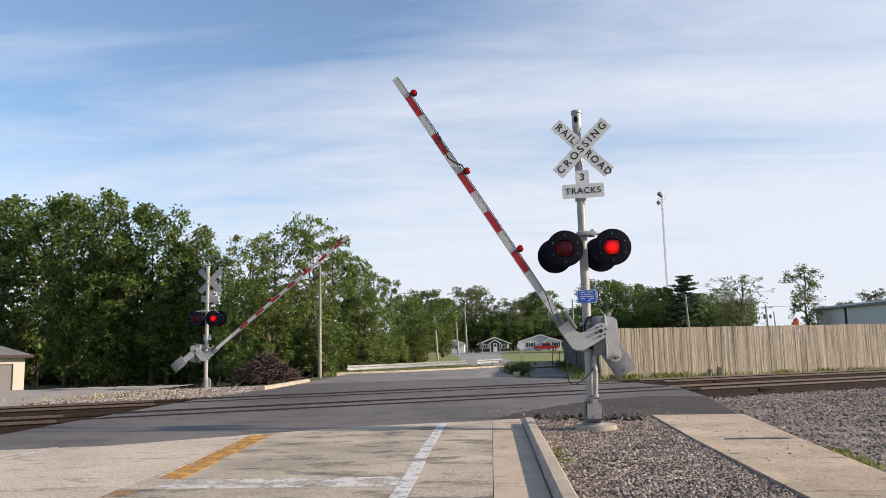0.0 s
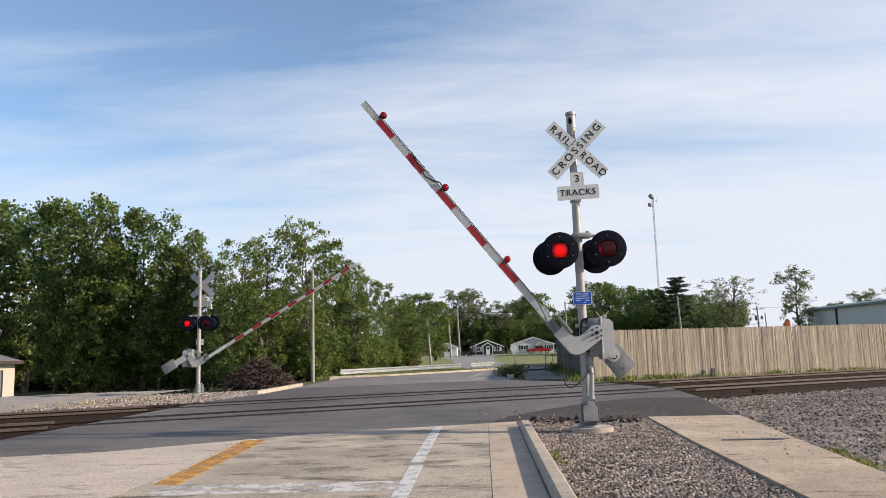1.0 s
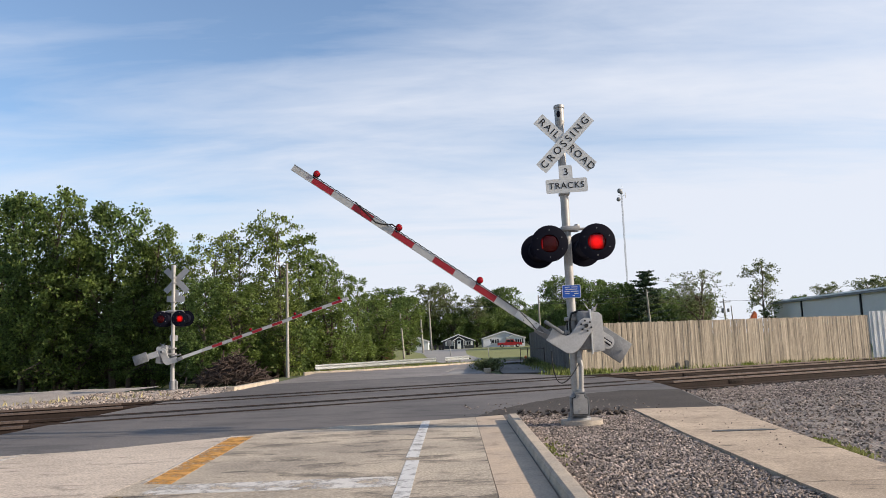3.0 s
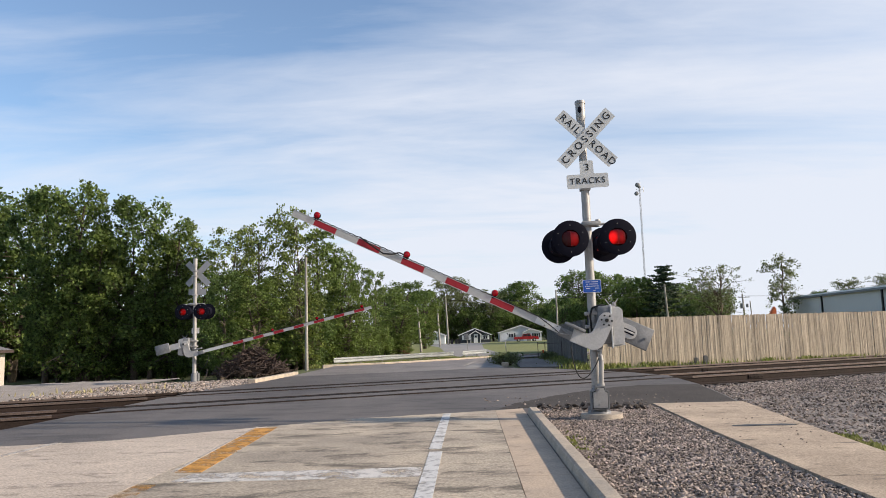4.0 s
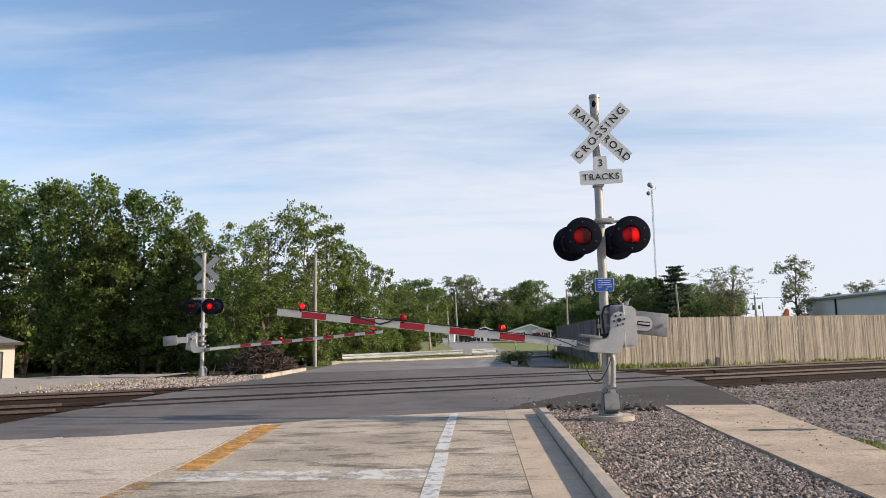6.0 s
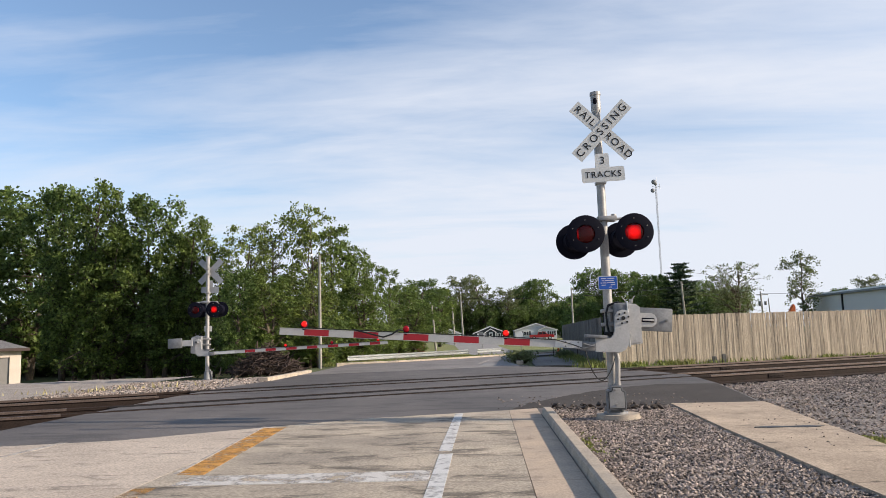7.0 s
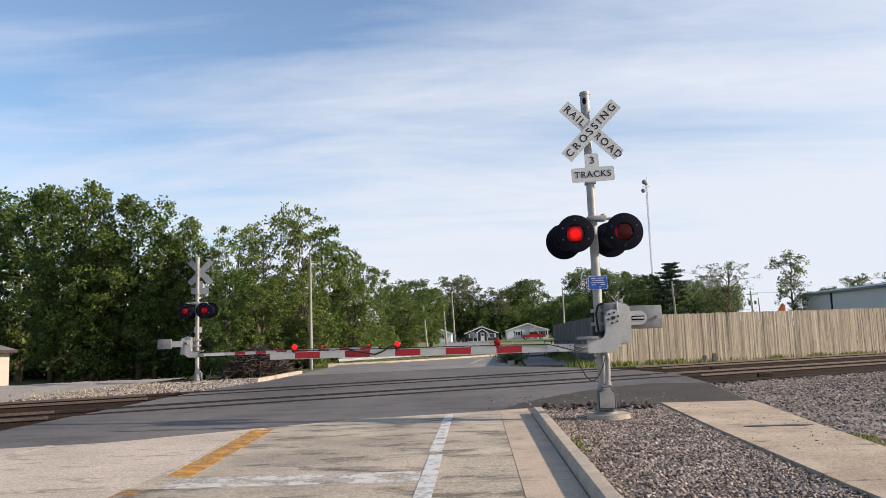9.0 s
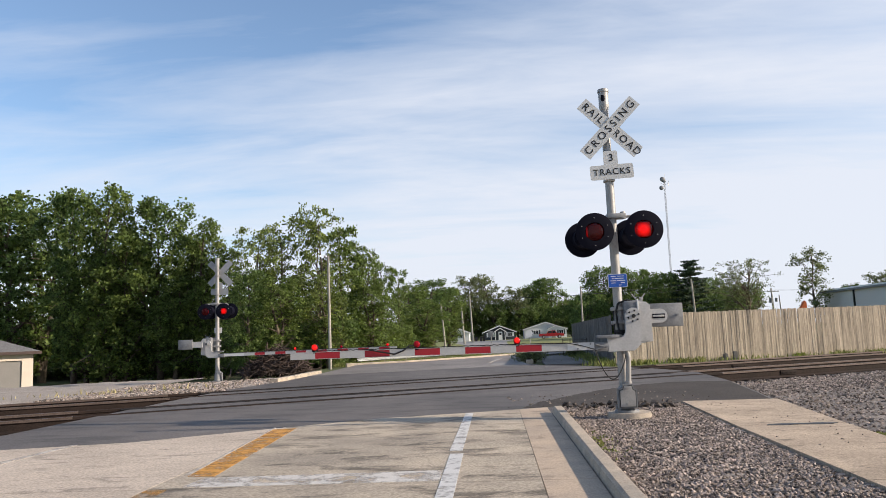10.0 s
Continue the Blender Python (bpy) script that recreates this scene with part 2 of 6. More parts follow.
def lens_material(name="red_lens", body=(0.06, 0.002, 0.003), solid=0.45):
    m = bpy.data.materials.new(name)
    m.use_nodes = True
    N, L = m.node_tree.nodes, m.node_tree.links
    N.remove(N["Principled BSDF"])
    t = N.new("ShaderNodeBsdfTransparent"); t.inputs[0].default_value = (0.9, 0.10, 0.08, 1)
    g = N.new("ShaderNodeBsdfPrincipled"); g.inputs["Base Color"].default_value = (*body, 1); g.inputs["Roughness"].default_value = 0.25
    x = N.new("ShaderNodeMixShader"); x.inputs[0].default_value = solid
    L.new(t.outputs[0], x.inputs[1]); L.new(g.outputs[0], x.inputs[2]); L.new(x.outputs[0], N["Material Output"].inputs["Surface"])
    return m


def glow_material(name, colour, strength, reach, core, base=(0.2, 0.01, 0.01)):
    """A lit face of a lamp's added turning piece, brighter at its middle whichever side it is on."""
    m = bpy.data.materials.new(name)
    m.use_nodes = True
    N, L = m.node_tree.nodes, m.node_tree.links
    b = N["Principled BSDF"]
    b.inputs["Base Color"].default_value = (*base, 1)
    co = N.new("ShaderNodeTexCoord")
    sp = N.new("ShaderNodeSeparateXYZ"); L.new(co.outputs["Object"], sp.inputs[0])
    ab = []
    for axis in "XY":
        q = N.new("ShaderNodeMath"); q.operation = "ABSOLUTE"; L.new(sp.outputs[axis], q.inputs[0]); ab.append(q)
    mn = N.new("ShaderNodeMath"); mn.operation = "MINIMUM"; L.new(ab[0].outputs[0], mn.inputs[0]); L.new(ab[1].outputs[0], mn.inputs[1])
    cb = N.new("ShaderNodeCombineXYZ"); L.new(mn.outputs[0], cb.inputs["X"]); L.new(sp.outputs["Z"], cb.inputs["Z"])
    ln = N.new("ShaderNodeVectorMath"); ln.operation = "LENGTH"; L.new(cb.outputs[0], ln.inputs[0])
    r = N.new("ShaderNodeMapRange"); r.inputs["From Min"].default_value, r.inputs["From Max"].default_value = 0.0, reach
    r.inputs["To Min"].default_value, r.inputs["To Max"].default_value = strength * core, strength * 0.12
    L.new(ln.outputs["Value"], r.inputs["Value"]); L.new(r.outputs[0], b.inputs["Emission Strength"])
    b.inputs["Emission Color"].default_value = (*colour, 1)
    return m


LENS = lens_material()
GLOW = glow_material("flash_face_lit", (1.0, 0.030, 0.034), 0.95, 0.125, 2.2)
GLOWHALF = glow_material("flash_face_half", (1.0, 0.015, 0.025), 0.20, 0.125, 2.0)
ARMGLOW = glow_material("lit_arm_lamp", (1.0, 0.10, 0.04), 1.0, 0.055, 3.0)
LENSDARK = mat("flash_face_off", (0.06, 0.006, 0.006), 0.4, scale=6)
ARMCLEAR = lens_material("clear_red_plastic", (0.50, 0.010, 0.022), 0.5)
ARMLENS = mat("red_plastic", (0.30, 0.012, 0.014), 0.3, scale=6, grain_amount=0.05)


# ---- mesh tools ----
def box(bm, x0, x1, y0, y1, z0, z1, bevel=0.0):
    r = bmesh.ops.create_cube(bm, size=1.0, matrix=Matrix.Translation(((x0 + x1) / 2, (y0 + y1) / 2, (z0 + z1) / 2)) @ Matrix.Diagonal((x1 - x0, y1 - y0, z1 - z0, 1)))
    if bevel:
        edges = {e for v in r["verts"] for e in v.link_edges}
        bmesh.ops.bevel(bm, geom=list(edges), offset=bevel, segments=2, affect="EDGES", profile=0.5)
    return bm


def rod(bm, a, b, r0, r1=None, seg=12, caps=True):
    a, b = Vector(a), Vector(b)
    d = b - a
    m = Matrix.Translation((a + b) / 2) @ d.to_track_quat("Z", "Y").to_matrix().to_4x4()
    bmesh.ops.create_cone(bm, cap_ends=caps, segments=seg, radius1=r0, radius2=r0 if r1 is None else r1, depth=d.length, matrix=m)
    return bm


def pipe(bm, pts, r, seg=8):
    for a, b in zip(pts, pts[1:]):
        rod(bm, a, b, r, r, seg)
    return bm


def plate(bm, outline, y0, y1, bevel=0.0):
    """A plate cut to an outline in x and z, between two depths."""
    front = [bm.verts.new((x, y0, z)) for x, z in outline]
    back = [bm.verts.new((x, y1, z)) for x, z in outline]
    n = len(outline)
    fs = [bm.faces.new(front), bm.faces.new(back[::-1])]
    for i in range(n):
        fs.append(bm.faces.new((front[i], back[i], back[(i + 1) % n], front[(i + 1) % n])))
    bmesh.ops.recalc_face_normals(bm, faces=fs)
    if bevel:
        edges = [e for f in fs[:2] for e in f.edges]
        bmesh.ops.bevel(bm, geom=edges, offset=bevel, segments=2, affect="EDGES")
    return bm


def slab(bm, outline, z0, z1):
    """A flat piece with an outline in x and y."""
    top = [bm.verts.new((x, y, z1)) for x, y in outline]
    low = [bm.verts.new((x, y, z0)) for x, y in outline]
    n = len(outline)
    fs = [bm.faces.new(top), bm.faces.new(low[::-1])]
    for i in range(n):
        fs.append(bm.faces.new((top[i], low[i], low[(i + 1) % n], top[(i + 1) % n])))
    bmesh.ops.recalc_face_normals(bm, faces=fs)
    return bm


def mesh_of(bm, material, name="mesh", smooth=False):
    me = bpy.data.meshes.new(name)
    bm.to_mesh(me)
    bm.free()
    me.materials.append(material)
    if smooth:
        me.shade_smooth()
        me.set_sharp_from_angle(angle=radians(38))
    return me


def part(name, bm, material, parent=None, label="", at=None, smooth=True):
    ob = new(name, mesh_of(bm, material, name, smooth) if isinstance(bm, bmesh.types.BMesh) else bm)
    if parent is not None:
        ob.parent = parent
    if at is not None:
        ob.matrix_basis = at
    return tagged(ob, label) if label else ob


def thing(name, m, label, category, group=""):
    ob = new(name)
    ob.empty_display_size = 0.2
    ob.matrix_basis = m
    return tagged(ob, label, category, group)


def solo(name, bm, material, label, category="", kind="", at=None, smooth=False, group=""):
    ob = part(name, bm, material, None, "", at, smooth)
    return tagged(ob, label, category, group, kind)


def raw(name, verts, faces, material, smooth=False):
    me = bpy.data.meshes.new(name)
    me.from_pydata(verts, [], faces)
    me.materials.append(material)
    me.update()
    if smooth:
        me.shade_smooth()
    return me


def lettering(text, size, depth, material, space=1.0):
    """Words as a mesh lying in x and z, centred, facing -y."""
    cu = bpy.data.curves.new("words", "FONT")
    cu.body, cu.size, cu.extrude, cu.align_x, cu.align_y, cu.space_character = text, size, depth, "CENTER", "CENTER", space
    cu.offset = size * 0.006
    ob = bpy.data.objects.new("words", cu)
    scene.collection.objects.link(ob)
    dg = bpy.context.evaluated_depsgraph_get()
    me = bpy.data.meshes.new_from_object(ob.evaluated_get(dg))
    me.transform(Matrix.Rotation(radians(90), 4, "X"))
    me.materials.clear()
    me.materials.append(material)
    bpy.data.objects.remove(ob)
    return me


# ---- ground, road, tracks ----
SLOPE = 0.48          # the tracks run at this slope across the road
TDIR = Vector((1, SLOPE, 0)).normalized()


def lie(x, y):
    """Height of the bare ground."""
    z = -0.10
    if 12.0 < y - SLOPE * x < 28.5:
        z = -0.46
    past = y - SLOPE * x - 30.0
    if x < -9 and past > 0:
        z -= min(0.95, 0.028 * past) * min(1.0, (-9 - x) / 4)
    return z


def make_ground():
    xs = [-1500, -600, -250, -120, -80] + [-60 + 2.5 * i for i in range(53)] + [80, 120, 250, 600, 1500]
    ys = [-1500, -400, -100, -40] + [-20 + 2.5 * i for i in range(49)] + [110, 130, 160, 200, 250, 400, 800, 2500]
    verts = [(x, y, lie(x, y) + (0.03 * noise.noise((x * 0.3, y * 0.3, 0)) if y > 28 else 0)) for y in ys for x in xs]
    w = len(xs)
    faces = [(j * w + i, j * w + i + 1, (j + 1) * w + i + 1, (j + 1) * w + i) for j in range(len(ys) - 1) for i in range(w - 1)]
    tagged(new("ground", raw("ground", verts, faces, DIRT_GRASS, True)), "grassy and bare earth ground around the crossing", "ground", kind="structure")


make_ground()

road = solo("road", slab(bmesh.new(), [(-8.5, 9.0), (1.1, 9.0), (1.1, 14.9), (5.16, 14.9), (5.5, 17), (5.95, 20.2), (6.25, 24.4), (5.4, 27.6), (3.2, 31.6), (1.45, 33.2), (1.15, 38), (1.6, 44.0), (3.4, 49), (12, 57), (10.5, 60), (0.76, 49.8), (-2.0, 46.0), (-5.0, 43.0), (-7.6, 41.4), (-7.55, 33.5), (-7.6, 27.5), (-8.3, 24), (-8.45, 20)], -0.1, 0.0), ASPHALT, "dark asphalt road surface across the railway tracks", "road", "structure")
old = solo("road_far", slab(bmesh.new(), [(-7.55, 30.6), (1.9, 34.0), (1.45, 34.4), (1.15, 38), (1.6, 44.0), (3.4, 49), (12, 57), (10.5, 60), (0.76, 49.8), (-2.0, 46.0), (-5.0, 43.0), (-7.6, 41.4)], -0.05, 0.004), ROAD_OLD, "worn grey asphalt road beyond the tracks", "road", "structure")

ASPHALT_NEW = mat("newer_asphalt", (0.074, 0.062, 0.053), 0.9, spec=0.25, dark=(0.050, 0.042, 0.036), scale=0.5, grain=42, amount=1.0, bump=0.6, grain_amount=0.45, stain=0.25, stain_scale=0.9, stain_stretch=(1, 2, 1))
def ragged(pts, amount, step, seed):
    """A line broken into short uneven steps."""
    rs = random.Random(seed)
    out = []
    for (x0, y0), (x1, y1) in zip(pts, pts[1:]):
        n = max(1, int(math.hypot(x1 - x0, y1 - y0) / step))
        out += [(x0 + (x1 - x0) * k / n + rs.uniform(-amount, amount), y0 + (y1 - y0) * k / n + rs.uniform(-amount, amount)) for k in range(n)]
    return out


solo("asphalt_patch", slab(bmesh.new(), [(1.15, 14.92), (5.12, 14.93), (5.45, 17), (5.88, 20.0)] + ragged([(4.6, 20.3), (3.4, 19.6), (2.6, 18.6), (1.9, 17.6), (1.3, 16.6), (0.8, 15.7), (0.5, 14.8), (0.9, 14.80)], 0.07, 0.16, 71), -0.02, 0.005), ASPHALT_NEW, "darker newer asphalt patch on the crossing", "road", "structure")

# concrete lanes before the crossing, cut into slabs
EDGE = [(-8.5, 10.7), (-7.0, 11.06), (-5.5, 11.42), (-3.5, 12.76), (-1.98, 13.72), (-0.4, 14.2), (0.4, 14.5), (0.93, 14.72)]


def edge_y(x):
    for (x0, y0), (x1, y1) in zip(EDGE, EDGE[1:]):
        if x0 <= x <= x1:
            return y0 + (y1 - y0) * (x - x0) / (x1 - x0)
    return EDGE[-1][1]


def concrete_lanes():
    base = solo("pavement_near", slab(bmesh.new(), [(-8.5, -40), (0.93, -40), (0.93, 9.2), (-8.5, 9.2)], -0.1, -0.03), GRIT, "pale concrete roadway in slabs before the crossing", "road", "structure")
    for x0, x1, m in ((-8.5, -3.506, CONCRETE_PALE), (-3.5, 0.395, CONCRETE), (0.402, 0.93, GUTTER)):
        cuts = [-40, -20, -8, -1.5, 3.2, 7.78]
        for a, b in zip(cuts, cuts[1:]):
            part("slab", slab(bmesh.new(), [(x0, a + 0.008), (x1, a + 0.008), (x1, b), (x0, b)], -0.08, 0.008), m, base, smooth=False)
        top = [(x, y) for x, y in EDGE if x0 < x < x1]
        outline = [(x0, 7.79), (x1, 7.79), (x1, edge_y(x1))] + top[::-1] + [(x0, edge_y(x0))]
        part("slab", slab(bmesh.new(), outline, -0.08, 0.008), m, base, smooth=False)


concrete_lanes()


def kerb_run(name, pts, w0, w1, h, label, z=0.0, piece=2.4):
    """A kerb along a line, its face to the left, in lengths with open joints."""
    root = thing(name, Matrix.Identity(4), label, "kerb")
    root["kind"] = "structure"
    for a, b in zip(pts, pts[1:]):
        a, b = Vector((*a, 0)), Vector((*b, 0))
        d = (b - a).normalized()
        n = Vector((d.y, -d.x, 0))
        total, s = (b - a).length, 0.0
        while s < total - 0.05:
            e = min(total, s + piece)
            bm = bmesh.new()
            prof = [(0, -0.1), (0.035, h - 0.03), (0.06, h), (w0 - 0.02, h), (w0, h - 0.02), (w0, -0.1)]
            rings = []
            for q in (s + 0.006, e):
                rings.append([bm.verts.new(a + d * q + n * (o + w1) + Vector((0, 0, z + zz))) for o, zz in prof])
            k = len(prof)
            for i in range(k):
                bm.faces.new((rings[0][i], rings[1][i], rings[1][(i + 1) % k], rings[0][(i + 1) % k]))
            bm.faces.new(rings[0][::-1]); bm.faces.new(rings[1])
            bmesh.ops.recalc_face_normals(bm, faces=bm.faces[:])
            part("kerb_stone", bm, KERB, root, smooth=False)
            s = e
    return root


kerb_run("kerb", [(0.93, -20), (0.93, 13.75)], 0.20, 0.0, 0.12, "pale concrete kerb beside the gravel verge", piece=3.0)
kerb_run("kerb", [(-7.95, 27.2), (-7.75, 33.2)], 0.30, -0.25, 0.10, "broken pale concrete kerb beyond the tracks", piece=3.1)
kerb_run("kerb", [(-8.2, 41.3), (-5.0, 42.9), (-2.0, 45.8), (1.6, 50.2), (8, 57.5)], 0.3, -0.25, 0.10, "pale concrete kerb before the guard rail", piece=3.1)


# road paint, flaking
def paint(name, outline, material, label, z=0.0125):
    return solo(name, slab(bmesh.new(), outline, z - 0.004, z), material, label, "road marking", "structure")


PAINT_W = worn_paint("worn_white_paint", (0.62, 0.60, 0.57), 0.60, 5.0, 0.10)
PAINT_FAINT = worn_paint("faint_white_paint", (0.60, 0.54, 0.47), 0.5, 5.0, 0.2)
PAINT_Y = worn_paint("worn_yellow_paint", (0.60, 0.30, 0.065), 0.52, 3.0, 0.10)
PAINT_YF = worn_paint("faded_yellow_paint", (0.55, 0.29, 0.08), 0.42, 4.0, 0.14)
PAINT_STOP = worn_paint("worn_stop_line", (0.62, 0.58, 0.53), 0.53, 2.4, 0.06)
paint("lane_line", [(-0.61, 9.72), (-0.45, 9.72), (-0.44, 14.1), (-0.58, 14.05)], PAINT_W, "worn white edge line on the concrete")
paint("lane_line", [(-0.57, 2.0), (-0.40, 2.0), (-0.43, 9.5), (-0.59, 9.5)], PAINT_W, "worn white edge line on the concrete")
paint("stop_line", [(-3.19, 7.83), (-0.60, 7.86), (-0.60, 8.42), (-3.12, 8.33)], PAINT_STOP, "faded white stop line across the lane")
paint("centre_line", [(-3.36, 8.45), (-3.06, 8.42), (-3.28, 12.55), (-3.64, 12.50)], PAINT_Y, "flaking orange-yellow centre line on the concrete")
paint("centre_line", [(-3.46, 5.0), (-3.2, 5.0), (-3.28, 7.75), (-3.48, 7.75)], PAINT_YF, "faded yellow centre line on the concrete")
paint("lane_line", [(-3.43, 8.5), (-3.385, 8.5), (-3.67, 12.75), (-3.70, 12.75)], PAINT_FAINT, "thin pale line beside the centre line")
paint("lane_line", [(-6.55, 8.2), (-6.38, 8.2), (-6.22, 11.3), (-6.34, 11.3)], PAINT_FAINT, "very faint white line on the concrete")
paint("lane_line", [(-0.45, 37.0), (-0.28, 37.0), (0.42, 44.5), (0.25, 44.5)], PAINT_FAINT, "faint white line on the far road", 0.010)

# sidewalk slabs with open joints
walkway = solo("sidewalk", slab(bmesh.new(), [(3.22, -20), (4.3, -20), (4.4, 8), (5.1, 14.6), (3.45, 14.6), (3.22, 9)], -0.1, -0.02), GRIT, "worn tan concrete sidewalk ending at the crossing", "sidewalk", "structure")
WL = lambda y: 3.18 if y < 9 else 3.18 + (y - 9) * 0.047
WR = lambda y: 4.05 + 0.04 * y if y < 8.1 else 4.37 + (y - 8.1) * 0.118
cuts = [-20, -12, -5, -1.0, 2.2, 4.9, 7.3, 11.1, 14.75]
for a, b in zip(cuts, cuts[1:]):
    part("slab", slab(bmesh.new(), [(WL(a), a + 0.012), (WR(a), a + 0.012), (WR(b), b), (WL(b), b + (0.4 if b > 14 else 0) * 0.2)], -0.08, 0.03), WALKWAY, walkway, smooth=False)
# thin uneven dark strip lying across the slabs
solo("dark_strip", slab(bmesh.new(), [(3.66, 11.06), (3.9, 11.02), (4.1, 11.05), (4.35, 11.00), (4.52, 11.02), (4.62, 11.10), (4.4, 11.19), (4.2, 11.15), (3.95, 11.20), (3.7, 11.15)], 0.02, 0.036), SIGNBLACK, "thin dark strip across the sidewalk", "crack", "structure")


def stones(name, spots, size, label, seed, flat=0.6, material=None):
    """Loose broken stones, each a small irregular solid."""
    rs = np.random.RandomState(seed)
    base = np.array([(1, 0, 0), (-1, 0, 0), (0, 1, 0), (0, -1, 0), (0, 0, 1), (0, 0, -1), (0.6, 0.6, 0.5), (-0.6, -0.5, 0.5)])
    tri = [(0, 2, 6), (2, 4, 6), (4, 0, 6), (2, 1, 4), (1, 3, 7), (3, 4, 7), (4, 1, 7), (3, 0, 4), (2, 0, 5), (1, 2, 5), (3, 1, 5), (0, 3, 5)]
    verts, faces = [], []
    for i, (x, y, z) in enumerate(spots):
        s = size * (0.45 + 0.9 * rs.rand() ** 1.5)
        v = base * (0.65 + 0.6 * rs.rand(8, 1)) * s * np.array([1, 0.6 + 0.5 * rs.rand(), flat])
        a, b = rs.rand() * 6.28, rs.randn() * 0.5
        c, d = math.cos(a), math.sin(a)
        e, f = math.cos(b), math.sin(b)
        v = v @ np.array([[e, 0, f], [0, 1, 0], [-f, 0, e]]) @ np.array([[c, d, 0], [-d, c, 0], [0, 0, 1]])
        verts += [tuple(p) for p in v + np.array([x, y, z + 0.25 * s])]
        faces += [(8 * i + p, 8 * i + q, 8 * i + r) for p, q, r in tri]
    return tagged(new(name, raw(name, verts, faces, material or STONE)), label, "gravel", kind="stuff")


def scatter(n, inside, x0, x1, y0, y1, z, seed):
    rs = np.random.RandomState(seed)
    out = []
    while len(out) < n:
        x, y = x0 + (x1 - x0) * rs.rand(), y0 + (y1 - y0) * rs.rand()
        if inside(x, y):
            out.append((x, y, z(x, y) if callable(z) else z))
    return out


def bumpy(name, x0, x1, y0, y1, step, height, material, label, inside=None, z=None):
    """A finely uneven sheet of gravel."""
    nx, ny = int((x1 - x0) / step) + 1, int((y1 - y0) / step) + 1
    verts = []
    for j in range(ny):
        for i in range(nx):
            x, y = x0 + i * step, y0 + j * step
            verts.append((x, y, (z(x, y) if z else 0.0) + height * (noise.noise((x * 7, y * 7, 3)) + 0.7 * noise.noise((x * 2, y * 2, 7)))))
    faces = []
    for j in range(ny - 1):
        for i in range(nx - 1):
            if inside is None or inside(x0 + (i + 0.5) * step, y0 + (j + 0.5) * step):
                faces.append((j * nx + i, j * nx + i + 1, (j + 1) * nx + i + 1, (j + 1) * nx + i))
    return tagged(new(name, raw(name, verts, faces, material, True)), label, "gravel", kind="structure")


verge_in = lambda x, y: 1.16 < x < WL(y) - 0.02 and y < 14.75
bumpy("gravel_verge", 1.13, 3.6, -3.0, 14.85, 0.10, 0.02, GRIT, "grey gravel verge between kerb and sidewalk", lambda x, y: x < WL(y) + 0.06, lambda x, y: -0.01)
stones("gravel", scatter(30000, verge_in, 1.15, 3.6, 5.4, 14.8, -0.005, 3), 0.0225, "loose broken grey gravel on the verge", 4)
yard_in = lambda x, y: x > WR(y) + 0.03 + (0.25 * noise.noise((0, y * 1.7, 0))) and y - SLOPE * x < 19.4 and not (x < 5.2 + (y - 14.9) * 0.16 and y > 14.8)
yard_z = lambda x, y: -0.015 - 0.27 * min(1.0, max(0.0, (y - SLOPE * x - 15.4) / 3.4))
YARD = mat("fine_yard_gravel", (0.235, 0.198, 0.170), 0.95, dark=(0.14, 0.117, 0.10), scale=1.5, grain=24, amount=0.8, bump=1.0, grain_amount=0.75)
bumpy("gravel_yard", 4.2, 34.0, 2.0, 32.0, 0.25, 0.03, YARD, "grey gravel ground beside the tracks", lambda x, y: y - SLOPE * x < 19.6 and x > WR(y) - 0.02 and not (x < 4.9 + (y - 14.9) * 0.16 and y > 14.9), lambda x, y: yard_z(x, y) - 0.01)
stones("gravel", scatter(30000, lambda x, y: yard_in(x, y) and (x < 10 or y - SLOPE * x > 12.0) and (y - SLOPE * x > 13.2 or (x * 7919 + y * 104729) % 1 < 0.45), 4.3, 17.5, 7.0, 26.5, yard_z, 5), 0.028, "loose broken grey ballast beside the sidewalk", 6)


CLOD = mat("asphalt_clod", (0.085, 0.070, 0.060), 0.95, dark=(0.045, 0.038, 0.033), scale=6, grain=60, rand=0.5, island=True, grain_amount=0.3)
stones("gravel", scatter(130, lambda x, y: y > edge_y(min(x, 0.9)) + 0.1, 0.2, 4.2, 14.7, 17.5, 0.0, 15), 0.026, "scattered stone crumbs on the asphalt", 16)
stones("gravel", scatter(70, lambda x, y: True, 1.2, 3.2, 14.0, 14.85, 0.02, 17), 0.07, "broken asphalt clods at the edge of the verge", 18, material=CLOD)


stones("gravel", scatter(60, lambda x, y: WL(y) + 0.1 < x < WR(y) - 0.1, 3.2, 5.2, 9.0, 14.6, 0.03, 25), 0.014, "small dark crumbs lying on the sidewalk", 26)


# ---- tracks ----
# paler than the rail below, with the sunlit side of the head painted in
RAILHEAD_LIT = mat("sunlit_worn_rail_head", (0.125, 0.092, 0.076), 0.5, metal=0.3, dark=(0.09, 0.065, 0.052), scale=1.5, grain=40, amount=0.8)
# near-black colour standing for the shade down in the flangeway grooves
GROOVE_SHADE = mat("groove_shade", (0.012, 0.011, 0.011), 0.95, spec=0.1, dark=(0.03, 0.027, 0.025), scale=0.8, grain=40, amount=0.9, bump=0.3)
# ballast colour darkened in place of the black shade between the rails
BALLAST_DARK = mat("shaded_ballast", (0.040, 0.032, 0.028), 0.95, dark=(0.018, 0.015, 0.013), scale=2.0, grain=16, amount=0.9, bump=1.0, grain_amount=0.6)


